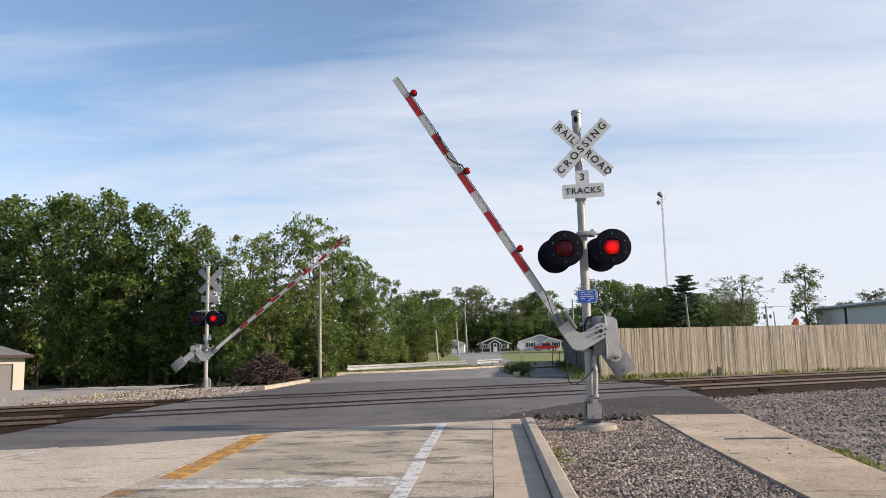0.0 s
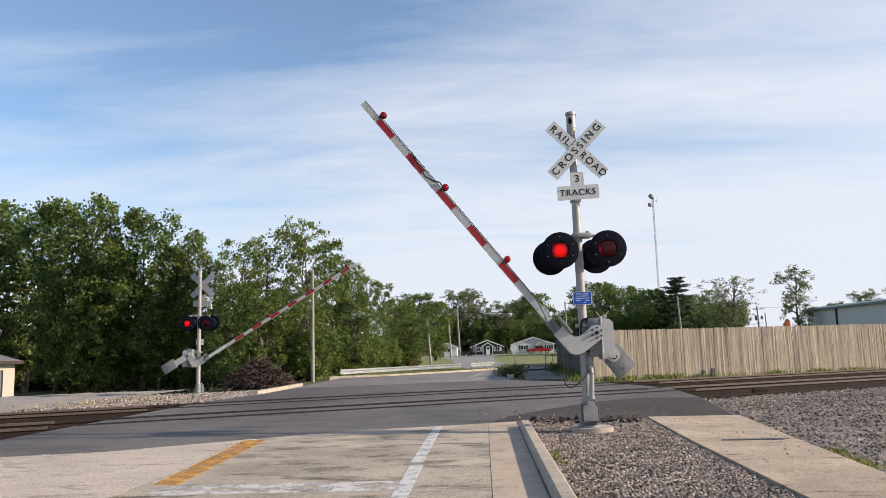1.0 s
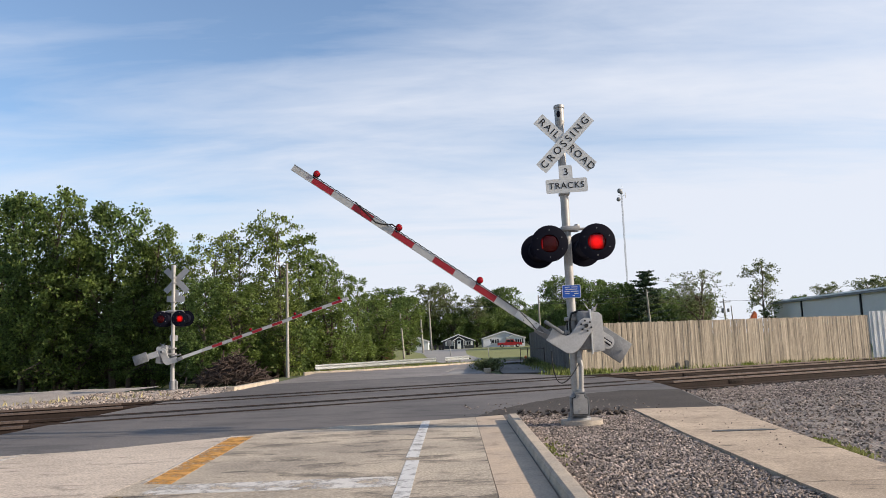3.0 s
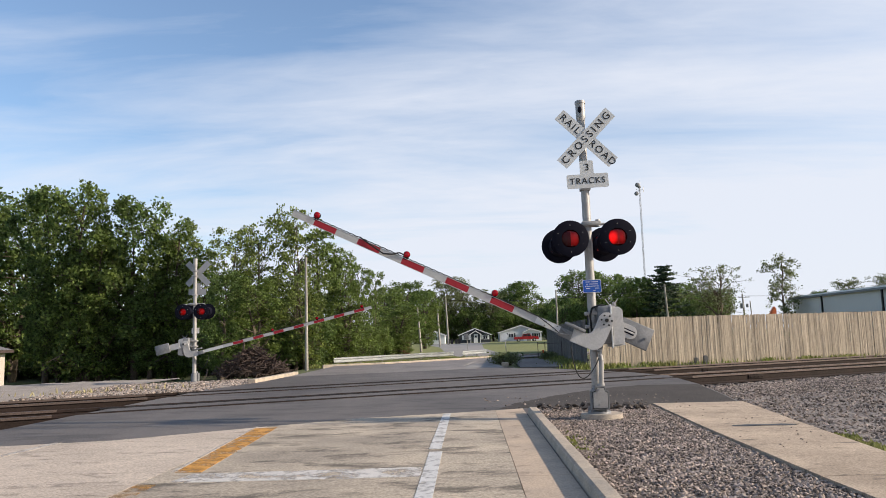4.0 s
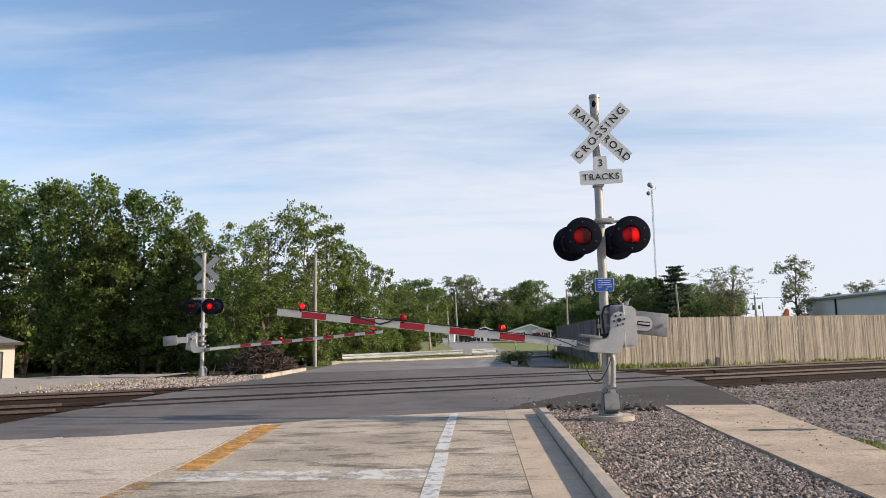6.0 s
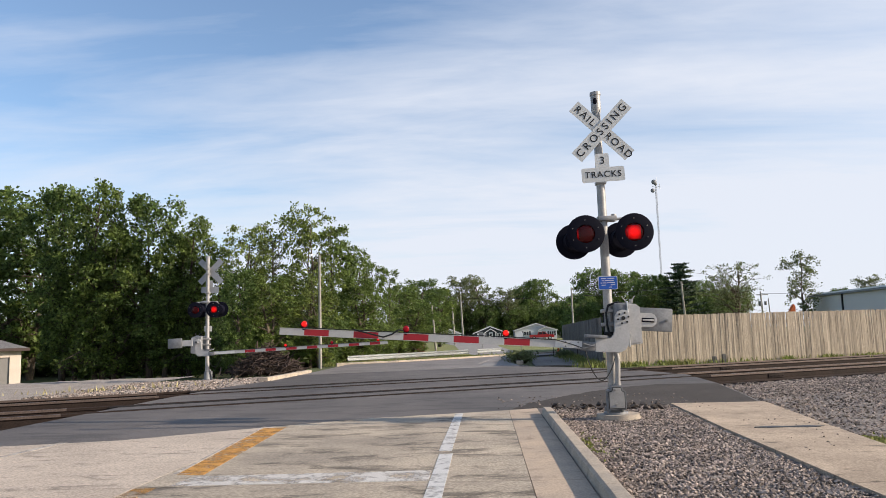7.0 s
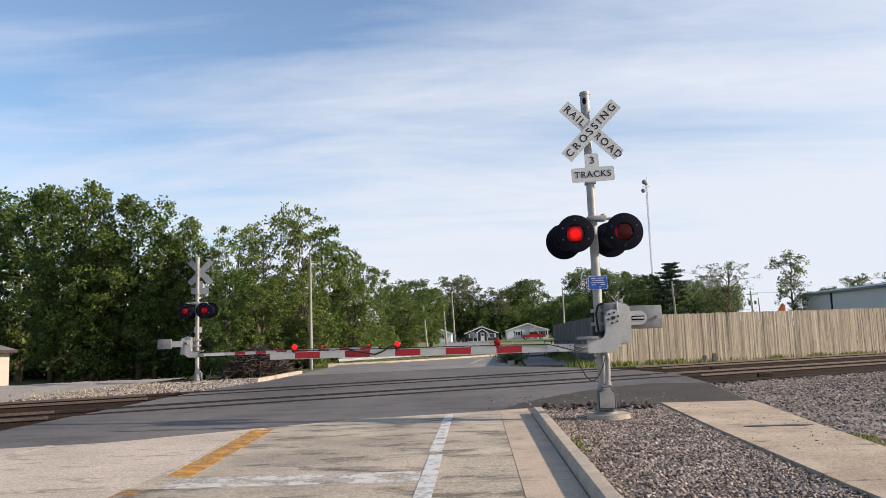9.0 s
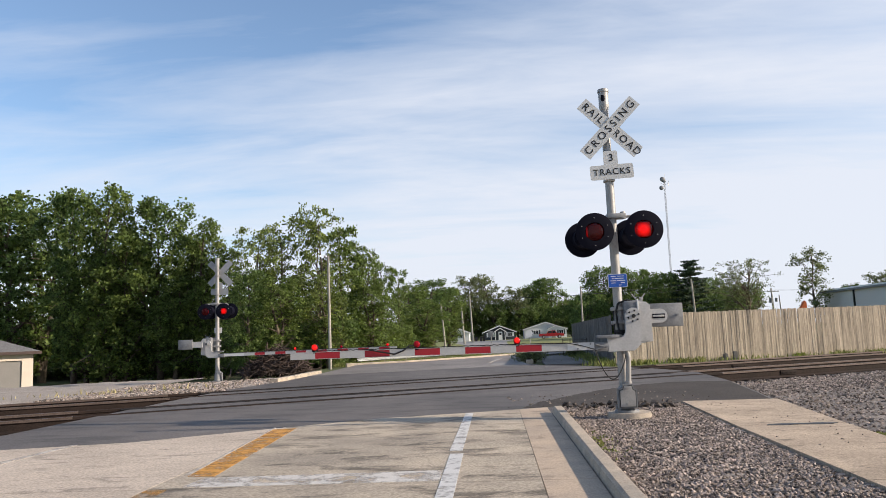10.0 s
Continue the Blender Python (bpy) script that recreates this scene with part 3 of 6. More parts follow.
def track(y_in, reach, group):
    """Two rails on ties; y_in is where the near rail crosses x = 0."""
    root = thing("railway_track", Matrix.Identity(4), "rusty steel railway track set flush in the asphalt crossing", "railway track", group)
    nrm = Vector((-TDIR.y, TDIR.x, 0))
    o = Vector((0, y_in, 0))
    for k in (0, 1):
        c = o + nrm * 1.5 * k
        bm = bmesh.new()
        prof = [(-0.075, -0.17), (0.075, -0.17), (0.075, -0.155), (0.012, -0.13), (0.012, -0.045), (0.037, -0.035), (0.037, -0.004), (0.03, 0.006), (-0.03, 0.006), (-0.037, -0.004), (-0.037, -0.035), (-0.012, -0.045), (-0.012, -0.13), (-0.075, -0.155)]
        rings = [[bm.verts.new(c + TDIR * s + nrm * a + Vector((0, 0, z * 1.55 + 0.012))) for a, z in prof] for s in (-reach, reach)]
        n = len(prof)
        for i in range(n):
            bm.faces.new((rings[0][i], rings[1][i], rings[1][(i + 1) % n], rings[0][(i + 1) % n]))
        bmesh.ops.recalc_face_normals(bm, faces=bm.faces[:])
        rail = part("rail", bm, RAIL, root, smooth=False)
        for s0, s1 in ((-reach, -9.9), (7.4, reach)):
            q = [c + TDIR * u + nrm * v for u, v in ((s0, -0.046), (s1, -0.046), (s1, 0.046), (s0, 0.046))]
            part("rail_head", slab(bmesh.new(), [(p.x, p.y) for p in q], -0.03, 0.023), RAILHEAD_LIT, rail, "worn rail head, paler for the sun on it", smooth=False)
        # flat dark strip painted for the shaded flangeway groove, on the rail's inner side
        g = bmesh.new()
        side = 1 if k == 0 else -1
        q = [c + TDIR * s + nrm * a for s, a in ((-9.0, 0.045 * side), (6.6, 0.045 * side), (6.6, 0.30 * side), (-9.0, 0.30 * side))]
        slab(g, [(p.x, p.y) for p in q], -0.02, 0.009)
        part("flangeway", g, GROOVE_SHADE, root, "flat black strip for the shade in the flangeway groove", smooth=False)
    tie = bmesh.new()
    box(tie, -0.11, 0.11, -0.55, 2.05, -0.44, -0.25, 0.012)
    me = mesh_of(tie, TIE, "tie")
    rot = Matrix.Rotation(math.atan2(TDIR.y, TDIR.x), 4, "Z")
    count = 0
    for s in np.arange(-34, 34, 0.53):
        p = o + TDIR * s
        if -9.2 < p.x < 6.9:
            continue
        part("tie", me, TIE, root, at=Matrix.Translation(p) @ rot)
        # joint bars on the rails now and then
        count += 1
        if count % 21 == 8:
            j = bmesh.new()
            box(j, -0.32, 0.32, -0.045, -0.012, -0.18, -0.05, 0.006)
            for b in (-0.24, -0.08, 0.08, 0.24):
                rod(j, (b, -0.075, -0.115), (b, -0.02, -0.115), 0.02, seg=6)
            part("joint_bar", j, RAIL, root, at=Matrix.Translation(p) @ rot)
    return root


for y_in in (20.05, 24.75):
    track(y_in, 60, "railway tracks")


def bed(name, a, b, material, label, z=-0.30, h=0.03):
    return bumpy(name, -45, 45, 0, 60, 0.5, h, material, label, lambda x, y: a < y - SLOPE * x < b and not (-8.6 < x < 5.9), lambda x, y: z)


bed("ballast_bed", 18.6, 28.2, BALLAST_DARK, "ballast under the railway tracks, darkened for the shade between rails", -0.34)
bumpy("gravel_strip", -48, -7.4, 6, 34, 0.4, 0.03, LIGHT_GRAVEL, "pale gravel strip beyond the tracks", lambda x, y: 27.9 < y - SLOPE * x < (34.6 if x > -13 else 39.5) + 1.5 * noise.noise((x * 0.2, 0, 0)) and x < -7.7, lambda x, y: -0.03 if y - SLOPE * x > 28.5 else -0.10)
stones("gravel", scatter(5500, lambda x, y: 27.6 < y - SLOPE * x < 34.9 and x < -7.9, -13.5, -7.9, 20, 30.5, -0.05, 9), 0.048, "loose pale broken stones round the far signal", 10)
stones("gravel", scatter(3500, lambda x, y: 17.6 < y - SLOPE * x < 19.6 and (x < -8.9 or x > 6.2), -16, 17, 8, 29, -0.27, 11), 0.055, "dark ballast stones at the ends of the ties", 12)


# ---- crossing signals ----
FLASH = 0.711         # seconds that each lamp of a pair stays lit


def lamp_head(root, x, y, z, face, tag):
    """A flashing lamp: background disc, hood, lens and an added block that turns behind the lens."""
    bm = bmesh.new()
    s = face
    R = 0.305
    ring = [(R, 0.0), (R, 0.012 * s), (R - 0.012, 0.016 * s), (0.151, 0.02 * s), (0.151, -0.012 * s)]
    seg = 40
    vs = [[bm.verts.new((r * math.cos(2 * math.pi * i / seg), yy, r * math.sin(2 * math.pi * i / seg))) for i in range(seg)] for r, yy in ring]
    for k in range(5):
        a, b = vs[k], vs[(k + 1) % 5]
        for i in range(seg):
            bm.faces.new((a[i], a[(i + 1) % seg], b[(i + 1) % seg], b[i]))
    bmesh.ops.recalc_face_normals(bm, faces=bm.faces[:])
    disc = part("background_disc", bm, BLACK, root, "round black background disc", Matrix.Translation((x, y, z)))
    # hood over the lens
    bm = bmesh.new()
    n = 22
    for rr in (0.163,):
        inner, outer = [], []
        for i in range(n + 1):
            a = math.radians(-38 + (256) * i / n)
            deep = 0.30 * (0.55 + 0.45 * math.sin(max(0, math.pi * i / n)))
            inner.append((bm.verts.new((rr * math.cos(a), 0, rr * math.sin(a))), bm.verts.new((rr * 1.02 * math.cos(a), -deep * -s * -1, rr * math.sin(a)))))
            outer.append((bm.verts.new(((rr + 0.006) * math.cos(a), 0, (rr + 0.006) * math.sin(a))), bm.verts.new(((rr + 0.006) * 1.02 * math.cos(a), -deep * -s * -1, (rr + 0.006) * math.sin(a)))))
        for i in range(n):
            bm.faces.new((inner[i][0], inner[i + 1][0], inner[i + 1][1], inner[i][1]))
            bm.faces.new((outer[i][0], outer[i][1], outer[i + 1][1], outer[i + 1][0]))
            bm.faces.new((inner[i][1], inner[i + 1][1], outer[i + 1][1], outer[i][1]))
    part("hood", bm, BLACK, disc)
    bm = bmesh.new()
    rod(bm, (0, -0.0 * s, 0), (0, -0.24 * s, 0), 0.188, 0.172, 24)
    bmesh.ops.delete(bm, geom=[f for f in bm.faces if abs(f.normal.y) > 0.9 and abs(f.calc_center_median().y) < 0.01], context="FACES_ONLY")
    part("housing", bm, BLACK, disc)
    bm = bmesh.new()
    bmesh.ops.create_uvsphere(bm, u_segments=20, v_segments=10, radius=0.150, matrix=Matrix.Diagonal((1, 0.22, 1, 1)))
    bmesh.ops.delete(bm, geom=[v for v in bm.verts if v.co.y * s < -0.004], context="VERTS")
    part("lens", bm, LENS, disc, "domed red lens")
    # screws and a seam of worn paint on the disc
    bm = bmesh.new()
    for a in (25, 90, 155, 205, 270, 335):
        rod(bm, (0.225 * math.cos(radians(a)), 0.012 * s, 0.225 * math.sin(radians(a))), (0.225 * math.cos(radians(a)), 0.026 * s, 0.225 * math.sin(radians(a))), 0.008, seg=6)
    part("screws", bm, GALV, disc)
    # added block, turned to imitate the flashing: bright, fading, dull and fading sides
    bm = bmesh.new()
    box(bm, -0.108, 0.108, -0.108, 0.108, -0.118, 0.118)
    turn_piece = part("flash_block", bm, LENSDARK, disc, "added turning block with lit and dull faces behind the lens", Matrix.Translation((0, -0.13 * s, 0)), smooth=False)
    turn_piece.data.materials.append(GLOW)
    turn_piece.data.materials.append(GLOWHALF)
    for p in turn_piece.data.polygons:
        if p.normal.y * s > 0.5:
            p.material_index = 1
        elif abs(p.normal.x) > 0.5:
            p.material_index = 2
    TURN_PIECES.append((turn_piece, -0.13 * s, tag))
    return disc


AXIS = -0.452         # the striped bar hangs this far below its pivot
SIGNBACK = mat("bare_sign_metal", (0.34, 0.345, 0.35), 0.5, metal=0.3, dark=(0.25, 0.255, 0.26), scale=3, grain=40, amount=0.6, grain_amount=0.06)
TURN_PIECES = []
ARMS = []
ARMLAMPS = []
CORDS = []


def crossing_signal(at, name_label, H, zl, zc, zt, arm_len, sign_text, far, front, rear):
    root = thing("crossing_signal", at, name_label, "railroad signal", "crossing signals")
    sign_x = -0.08 if far else 0.054
    # mast
    bm = bmesh.new()
    rod(bm, (0, 0, 0.45), (0, 0, H - 0.28), 0.078, 0.068, 24)
    part("mast", bm, GALV, root)
    bm = bmesh.new()
    rod(bm, (0, 0, H - 0.30), (0, 0, H - 0.03), 0.082, 0.082, 24)
    rod(bm, (0, 0, H - 0.05), (0, 0, H), 0.094, 0.088, 24)
    rod(bm, (0, 0, H - 0.36), (0, 0, H - 0.28), 0.072, 0.084, 24)
    cap = part("mast_cap", bm, GALV, root)
    bm = bmesh.new()
    bmesh.ops.create_uvsphere(bm, u_segments=14, v_segments=10, radius=1.0, matrix=Matrix.Translation((-0.015, -0.055, H - 0.17)) @ Matrix.Diagonal((0.042, 0.034, 0.085, 1)))
    part("cable_opening", bm, BLACK, cap)
    # crossbuck
    for i, (ang, words, dy) in enumerate(((-45.2, "RAIL  ROAD", -0.105), (45.4, "CROSSING", -0.116))):
        bm = bmesh.new()
        box(bm, -0.625, 0.625, dy, dy + 0.006, -0.114, 0.114, 0.0)
        blade = part("crossbuck_blade", bm, SIGNBACK if far else SIGNWHITE, root, "bare grey metal back of a crossbuck blade" if far else "white crossbuck blade with black letters", Matrix.Translation((sign_x, 0, zc)) @ Matrix.Rotation(radians(-ang), 4, "Y"))
        if sign_text:
            if i == 0:
                for w, cx in (("RAIL", -0.37), ("ROAD", 0.375)):
                    part("lettering", lettering(w, 0.172, 0.0012, SIGNBLACK, 1.28), SIGNBLACK, blade, "black letters", Matrix.Translation((cx, dy - 0.0025, 0)))
            else:
                part("lettering", lettering(words, 0.176, 0.0012, SIGNBLACK, 1.52), SIGNBLACK, blade, "black letters", Matrix.Translation((0, dy - 0.0025, 0)))
    for dz in (-0.10, 0.10):
        bm = bmesh.new()
        box(bm, -0.085, 0.085, -0.098, 0.09, zc + dz - 0.02, zc + dz + 0.02, 0.005)
        rod(bm, (0, -0.096, zc + dz), (0, -0.122, zc + dz), 0.014, seg=8)
        part("clamp", bm, GALV, root)
    # track count plate: an upright stem over a wide plate
    bm = bmesh.new()
    def rounded(x0, x1, z0, z1, r):
        pts = []
        for cx, cz, a0 in ((x1 - r, z1 - r, 0), (x0 + r, z1 - r, 90), (x0 + r, z0 + r, 180), (x1 - r, z0 + r, 270)):
            for k in range(5):
                a = radians(a0 + 90 * k / 4)
                pts.append((cx + r * math.cos(a), cz + r * math.sin(a)))
        return pts
    plate(bm, rounded(-0.355, 0.355, -0.122, 0.122, 0.03), -0.100, -0.094)
    plate(bm, rounded(-0.115, 0.115, 0.05, 0.355, 0.03), -0.1005, -0.0945)
    count = part("track_count_plate", bm, SIGNBACK if far else SIGNWHITE, root, "bare grey back of a track plate" if far else "white plate reading 3 TRACKS", Matrix.Translation((sign_x * 0.7, 0, zt)) @ Matrix.Rotation(radians(-1.6), 4, "Y"), smooth=False)
    if sign_text:
        part("lettering", lettering("3", 0.17, 0.0012, SIGNBLACK), SIGNBLACK, count, "black figure", Matrix.Translation((0.005, -0.1035, 0.235)))
        part("lettering", lettering("TRACKS", 0.148, 0.0012, SIGNBLACK, 1.16), SIGNBLACK, count, "black letters", Matrix.Translation((0, -0.1035, 0)))
    bm = bmesh.new()
    box(bm, -0.085, 0.085, -0.093, 0.09, zt - 0.15, zt - 0.10, 0.006)
    part("clamp", bm, GALV, root)
    # lamps on a cross arm, one pair each way
    bm = bmesh.new()
    zz = zl + 0.28
    rod(bm, (-0.42, 0.05, zz), (0.46, 0.05, zz), 0.024, seg=10)
    box(bm, -0.10, 0.22, -0.11, 0.12, zz - 0.04, zz + 0.04, 0.015)
    rod(bm, (0.17, -0.06, zz - 0.05), (0.17, -0.06, zz + 0.065), 0.05, 0.04, seg=12)
    for k in (0, 1):
        pipe(bm, [(front[k] * 0.9, 0.05, zz), (front[k], -0.10, zz - 0.05), (front[k], -0.10, zl)], 0.02)
        pipe(bm, [(rear[k] * 0.9, 0.05, zz), (rear[k], 0.22, zz - 0.05), (rear[k], 0.22, zl)], 0.02)
    part("lamp_bracket", bm, GALV, root)
    for k, tag in ((0, "L"), (1, "R")):
        lamp_head(root, front[k], -0.34, zl, -1, tag)
        lamp_head(root, rear[k], 0.42, zl - 0.03, 1, "R" if tag == "L" else "L")
    # small blue notice
    zb = 2.195 if not far else 2.14
    bm = bmesh.new()
    plate(bm, rounded(-0.15, 0.16, zb - 0.11, zb + 0.11, 0.02), -0.10, -0.095)
    note = part("blue_notice", bm, SIGNWHITE, root, "small blue notice plate with white lines", smooth=False)
    bm = bmesh.new()
    plate(bm, rounded(-0.142, 0.152, zb - 0.102, zb + 0.102, 0.016), -0.104, -0.1005)
    part("face", bm, BLUESIGN, note, smooth=False)
    bm = bmesh.new()
    for k, words in enumerate((((-0.10, -0.02), (0.0, 0.11)), ((-0.09, -0.06), (-0.045, 0.10)), ((-0.11, -0.09), (-0.08, -0.02), (-0.01, 0.12)), ((-0.10, -0.03), (0.05, 0.12)), ((0.02, 0.06),))):
        zc_ = zb + 0.072 - 0.036 * k
        for a, b in words:
            box(bm, a, b, -0.1075, -0.1045, zc_ - 0.0055, zc_ + 0.0055)
    part("writing_bars", bm, SIGNWHITE, note, smooth=False)
    # base: concrete footing, flange and junction box
    bm = bmesh.new()
    rod(bm, (0.06, 0.02, -0.12), (0.06, 0.02, 0.085), 0.37, 0.34, 28)
    part("footing", bm, KERB, root, "round concrete footing")
    bm = bmesh.new()
    rod(bm, (0.02, 0, 0.08), (0.02, 0, 0.12), 0.20, 0.19, 24)
    rod(bm, (0.02, 0, 0.115), (0.02, 0, 0.15), 0.15, 0.12, 24)
    rod(bm, (0, 0, 0.14), (0, 0, 0.5), 0.11, 0.09, 20)
    for k in range(4):
        a = math.pi / 4 + math.pi / 2 * k
        rod(bm, (0.17 * math.cos(a), 0.17 * math.sin(a), 0.06), (0.17 * math.cos(a), 0.17 * math.sin(a), 0.19), 0.018, seg=6)
    part("base_casting", bm, DARKGREY, root)
    bm = bmesh.new()
    plate(bm, [(-0.135, 0.16), (0.155, 0.16), (0.165, 0.20), (0.165, 0.44), (0.12, 0.48), (0.10, 0.545), (-0.06, 0.545), (-0.08, 0.49), (-0.135, 0.47)], -0.22, -0.07, 0.012)
    jb = part("junction_box", bm, DARKGREY, root)
    bm = bmesh.new()
    plate(bm, [(-0.105, 0.19), (0.13, 0.19), (0.135, 0.22), (0.135, 0.43), (0.09, 0.46), (0.08, 0.51), (-0.04, 0.51), (-0.05, 0.46), (-0.105, 0.44)], -0.235, -0.221, 0.006)
    rod(bm, (0.01, -0.265, 0.485), (0.01, -0.23, 0.485), 0.024, seg=8)
    rod(bm, (0.015, -0.265, 0.245), (0.015, -0.23, 0.245), 0.024, seg=8)
    part("cover", bm, GALV, jb)
    bm = bmesh.new()
    plate(bm, [(-0.115, 0.18), (0.14, 0.18), (0.145, 0.215), (0.145, 0.437), (0.098, 0.468), (0.088, 0.52), (-0.048, 0.52), (-0.06, 0.468), (-0.115, 0.45)], -0.2225, -0.2205)
    part("seam", bm, CABLE, jb)
    bm = bmesh.new()
    pts = [(0.055, -0.13, 0.53), (0.07, -0.13, 0.75), (0.08, -0.13, 0.95), (0.06, -0.12, 1.10), (0.10, -0.08, 1.24)]
    pipe(bm, pts, 0.042, 12)
    rod(bm, (0.055, -0.13, 0.52), (0.055, -0.13, 0.58), 0.058, seg=12)
    part("conduit", bm, GALV, root)
    # mechanism box beside the mast
    hub = Vector((0.26, 0.30, 1.62) if far else (0.17, -0.32, 1.61))
    bm = bmesh.new()
    box(bm, -0.06, 0.24, -0.20, 0.26, 1.22, 1.86, 0.03)
    mech = part("mechanism_case", bm, DARKGREY, root, "grey metal gate mechanism case", Matrix.Translation((0.21 if far else 0.12, 0, 0)))
    bm = bmesh.new()
    plate(bm, [(0.0, 1.17), (0.215, 1.20), (0.20, 1.78), (0.14, 1.83), (0.0, 1.845)], -0.235, 0.27, 0.025)
    part("case_door", bm, ALU, mech, "pale grey case door", Matrix.Translation((0.145, 0, 0)))
    # white strip painted for the sun catching the edge of the door
    bm = bmesh.new()
    box(bm, 0.135, 0.16, -0.26, -0.22, 1.15, 1.88, 0.006)
    part("sunlit_door_edge", bm, SIGNWHITE, mech)
    for dz in (1.30, 1.52, 1.74):
        part("case_bracket", box(bmesh.new(), -0.12, 0.30 if far else 0.09, -0.10, 0.10, dz - 0.03, dz + 0.03, 0.01), GALV, root)
    bm = bmesh.new()
    for dx, lean in ((0.18, -0.08), (0.22, 0.09)):
        rod(bm, (dx, -0.05, 1.85), (dx + lean, -0.05, 1.97), 0.008, seg=6)
    box(bm, 0.20, 0.26, -0.15, -0.09, 1.85, 1.91, 0.008)
    part("vent_wires", bm, GALV, mech)
    bm = bmesh.new()
    pipe(bm, [(0.26, -0.16, 1.83), (0.12, -0.17, 1.87), (-0.02, -0.13, 1.83), (-0.06, -0.12, 1.70), (-0.05, -0.12, 1.50), (-0.03, -0.14, 1.36), (0.06, -0.16, 1.30)], 0.017, 8)
    pipe(bm, [(-0.085, -0.05, 1.78), (-0.10, -0.08, 1.55), (-0.09, -0.08, 1.30)], 0.014, 8)
    box(bm, -0.10, 0.08, -0.11, -0.07, 1.34, 1.40, 0.01)
    part("control_cable", bm, CABLE, root, "")
    # the arm turns about the hub; built lying level
    arm = new("gate_arm")
    arm.parent = root
    tagged(arm, "red and grey striped gate arm with lamps and counterweight")
    ARMS.append((arm, hub, far))
    bm = bmesh.new()
    elbow = [(0.125, 0.0), (0.10, 0.08), (0.05, 0.125), (-0.02, 0.135), (-0.09, 0.10), (-0.13, 0.02), (-0.13, -0.20), (-0.145, -0.27), (-0.18, -0.315), (-0.235, -0.335), (-0.43, -0.335), (-0.42, -0.555), (-0.02, -0.545), (0.05, -0.50), (0.095, -0.43), (0.115, -0.34)]
    plate(bm, elbow, -0.02, 0.03, 0.008)
    br = part("arm_bracket", bm, ALU, arm, "cranked pale metal arm bracket")
    bm = bmesh.new()
    rod(bm, (0, -0.055, 0), (0, 0.2, 0), 0.03, seg=14)
    for k in range(6):
        a = math.pi / 3 * k + 0.3
        rod(bm, (0.085 * math.cos(a), -0.04, 0.085 * math.sin(a)), (0.085 * math.cos(a), 0, 0.085 * math.sin(a)), 0.016, seg=6)
    part("hub_bolts", bm, CABLE, br)
    bm = bmesh.new()
    box(bm, -0.66, -0.42, -0.02, 0.06, -0.54, -0.40, 0.01)
    box(bm, -0.60, -0.25, -0.075, 0.05, -0.335, -0.285, 0.008)
    rod(bm, (-0.62, -0.04, -0.43), (-0.44, -0.04, -0.48), 0.012, seg=6)
    rod(bm, (-0.62, -0.04, -0.51), (-0.44, -0.04, -0.46), 0.012, seg=6)
    part("adapter", bm, DARKGREY, br)
    # striped bar: a bare end, then sixteen-inch bands
    end = -arm_len
    x, red, first = -0.64, False, True
    while x > end + 0.01:
        n = max(end, x - ((0.80 if far else 0.42) if first else 0.406))
        f0, f1 = (x + 0.64) / (end + 0.64), (n + 0.64) / (end + 0.64)
        h0, h1 = 0.054 - 0.004 * f0, 0.054 - 0.004 * f1
        bm = bmesh.new()
        plate(bm, [(x - 0.0005, AXIS - h0), (x - 0.0005, AXIS + h0), (n, AXIS + h1), (n, AXIS - h1)], -0.028, 0.012, 0.0)
        part("band", bm, (SIGNWHITE if first else REDBAND if red else WHITEBAND), arm, "" if first else ("red reflective band" if red else "grey-white reflective band"), smooth=False)
        if first:
            first, red = False, False
        else:
            red = not red
        x = n
    # bright top and bottom edges of the bar
    bm = bmesh.new()
    for sgn in (1, -1):
        plate(bm, [(-0.64, AXIS + sgn * 0.055), (-0.64, AXIS + sgn * 0.061), (end, AXIS + sgn * 0.057), (end, AXIS + sgn * 0.051)], -0.031, 0.022)
    part("edge_strip", bm, ALU, arm, smooth=False)
    bm = bmesh.new()
    for bx in (-0.70, -0.90):
        for dz in (AXIS + 0.035, AXIS - 0.035):
            rod(bm, (bx, -0.05, dz), (bx, -0.03, dz), 0.014, seg=6)
    part("arm_bolts", bm, DARKGREY, arm)
    # cord along the top, with a slack loop before the middle lamp
    bm = bmesh.new()
    spots = [-7.05, -5.25, -3.45] if far else [-5.126, -3.459, -1.853]
    lz = AXIS + 0.134
    pts = [(-0.64, -0.05, AXIS - 0.05), (-0.80, -0.05, AXIS), (-1.05, -0.04, AXIS + 0.06), (-1.6, -0.03, AXIS + 0.068)]
    for k in range(60):
        xx = -1.7 - (arm_len - 2.1) * k / 59
        pts.append((xx, -0.02 - 0.008 * (k % 2), AXIS + 0.066 + 0.008 * (k % 2)))
    pipe(bm, pts, 0.008, 5)
    q = spots[1]
    pipe(bm, [(q + 0.05, -0.02, lz - 0.04), (q - 0.12, -0.05, lz - 0.03), (q - 0.22, -0.06, AXIS + 0.03), (q - 0.36, -0.05, AXIS - 0.02), (q - 0.62, -0.05, AXIS + 0.03), (q - 0.85, -0.02, AXIS + 0.08)], 0.012, 6)
    part("cord", bm, CABLE, arm)
    for k, sx_ in enumerate(spots):
        bm = bmesh.new()
        box(bm, sx_ - 0.028, sx_ + 0.028, -0.03, 0.02, lz - 0.10, lz - 0.04, 0.006)
        rod(bm, (sx_, -0.03, lz - 0.008), (sx_, 0.03, lz - 0.008), 0.056, 0.056, 20)
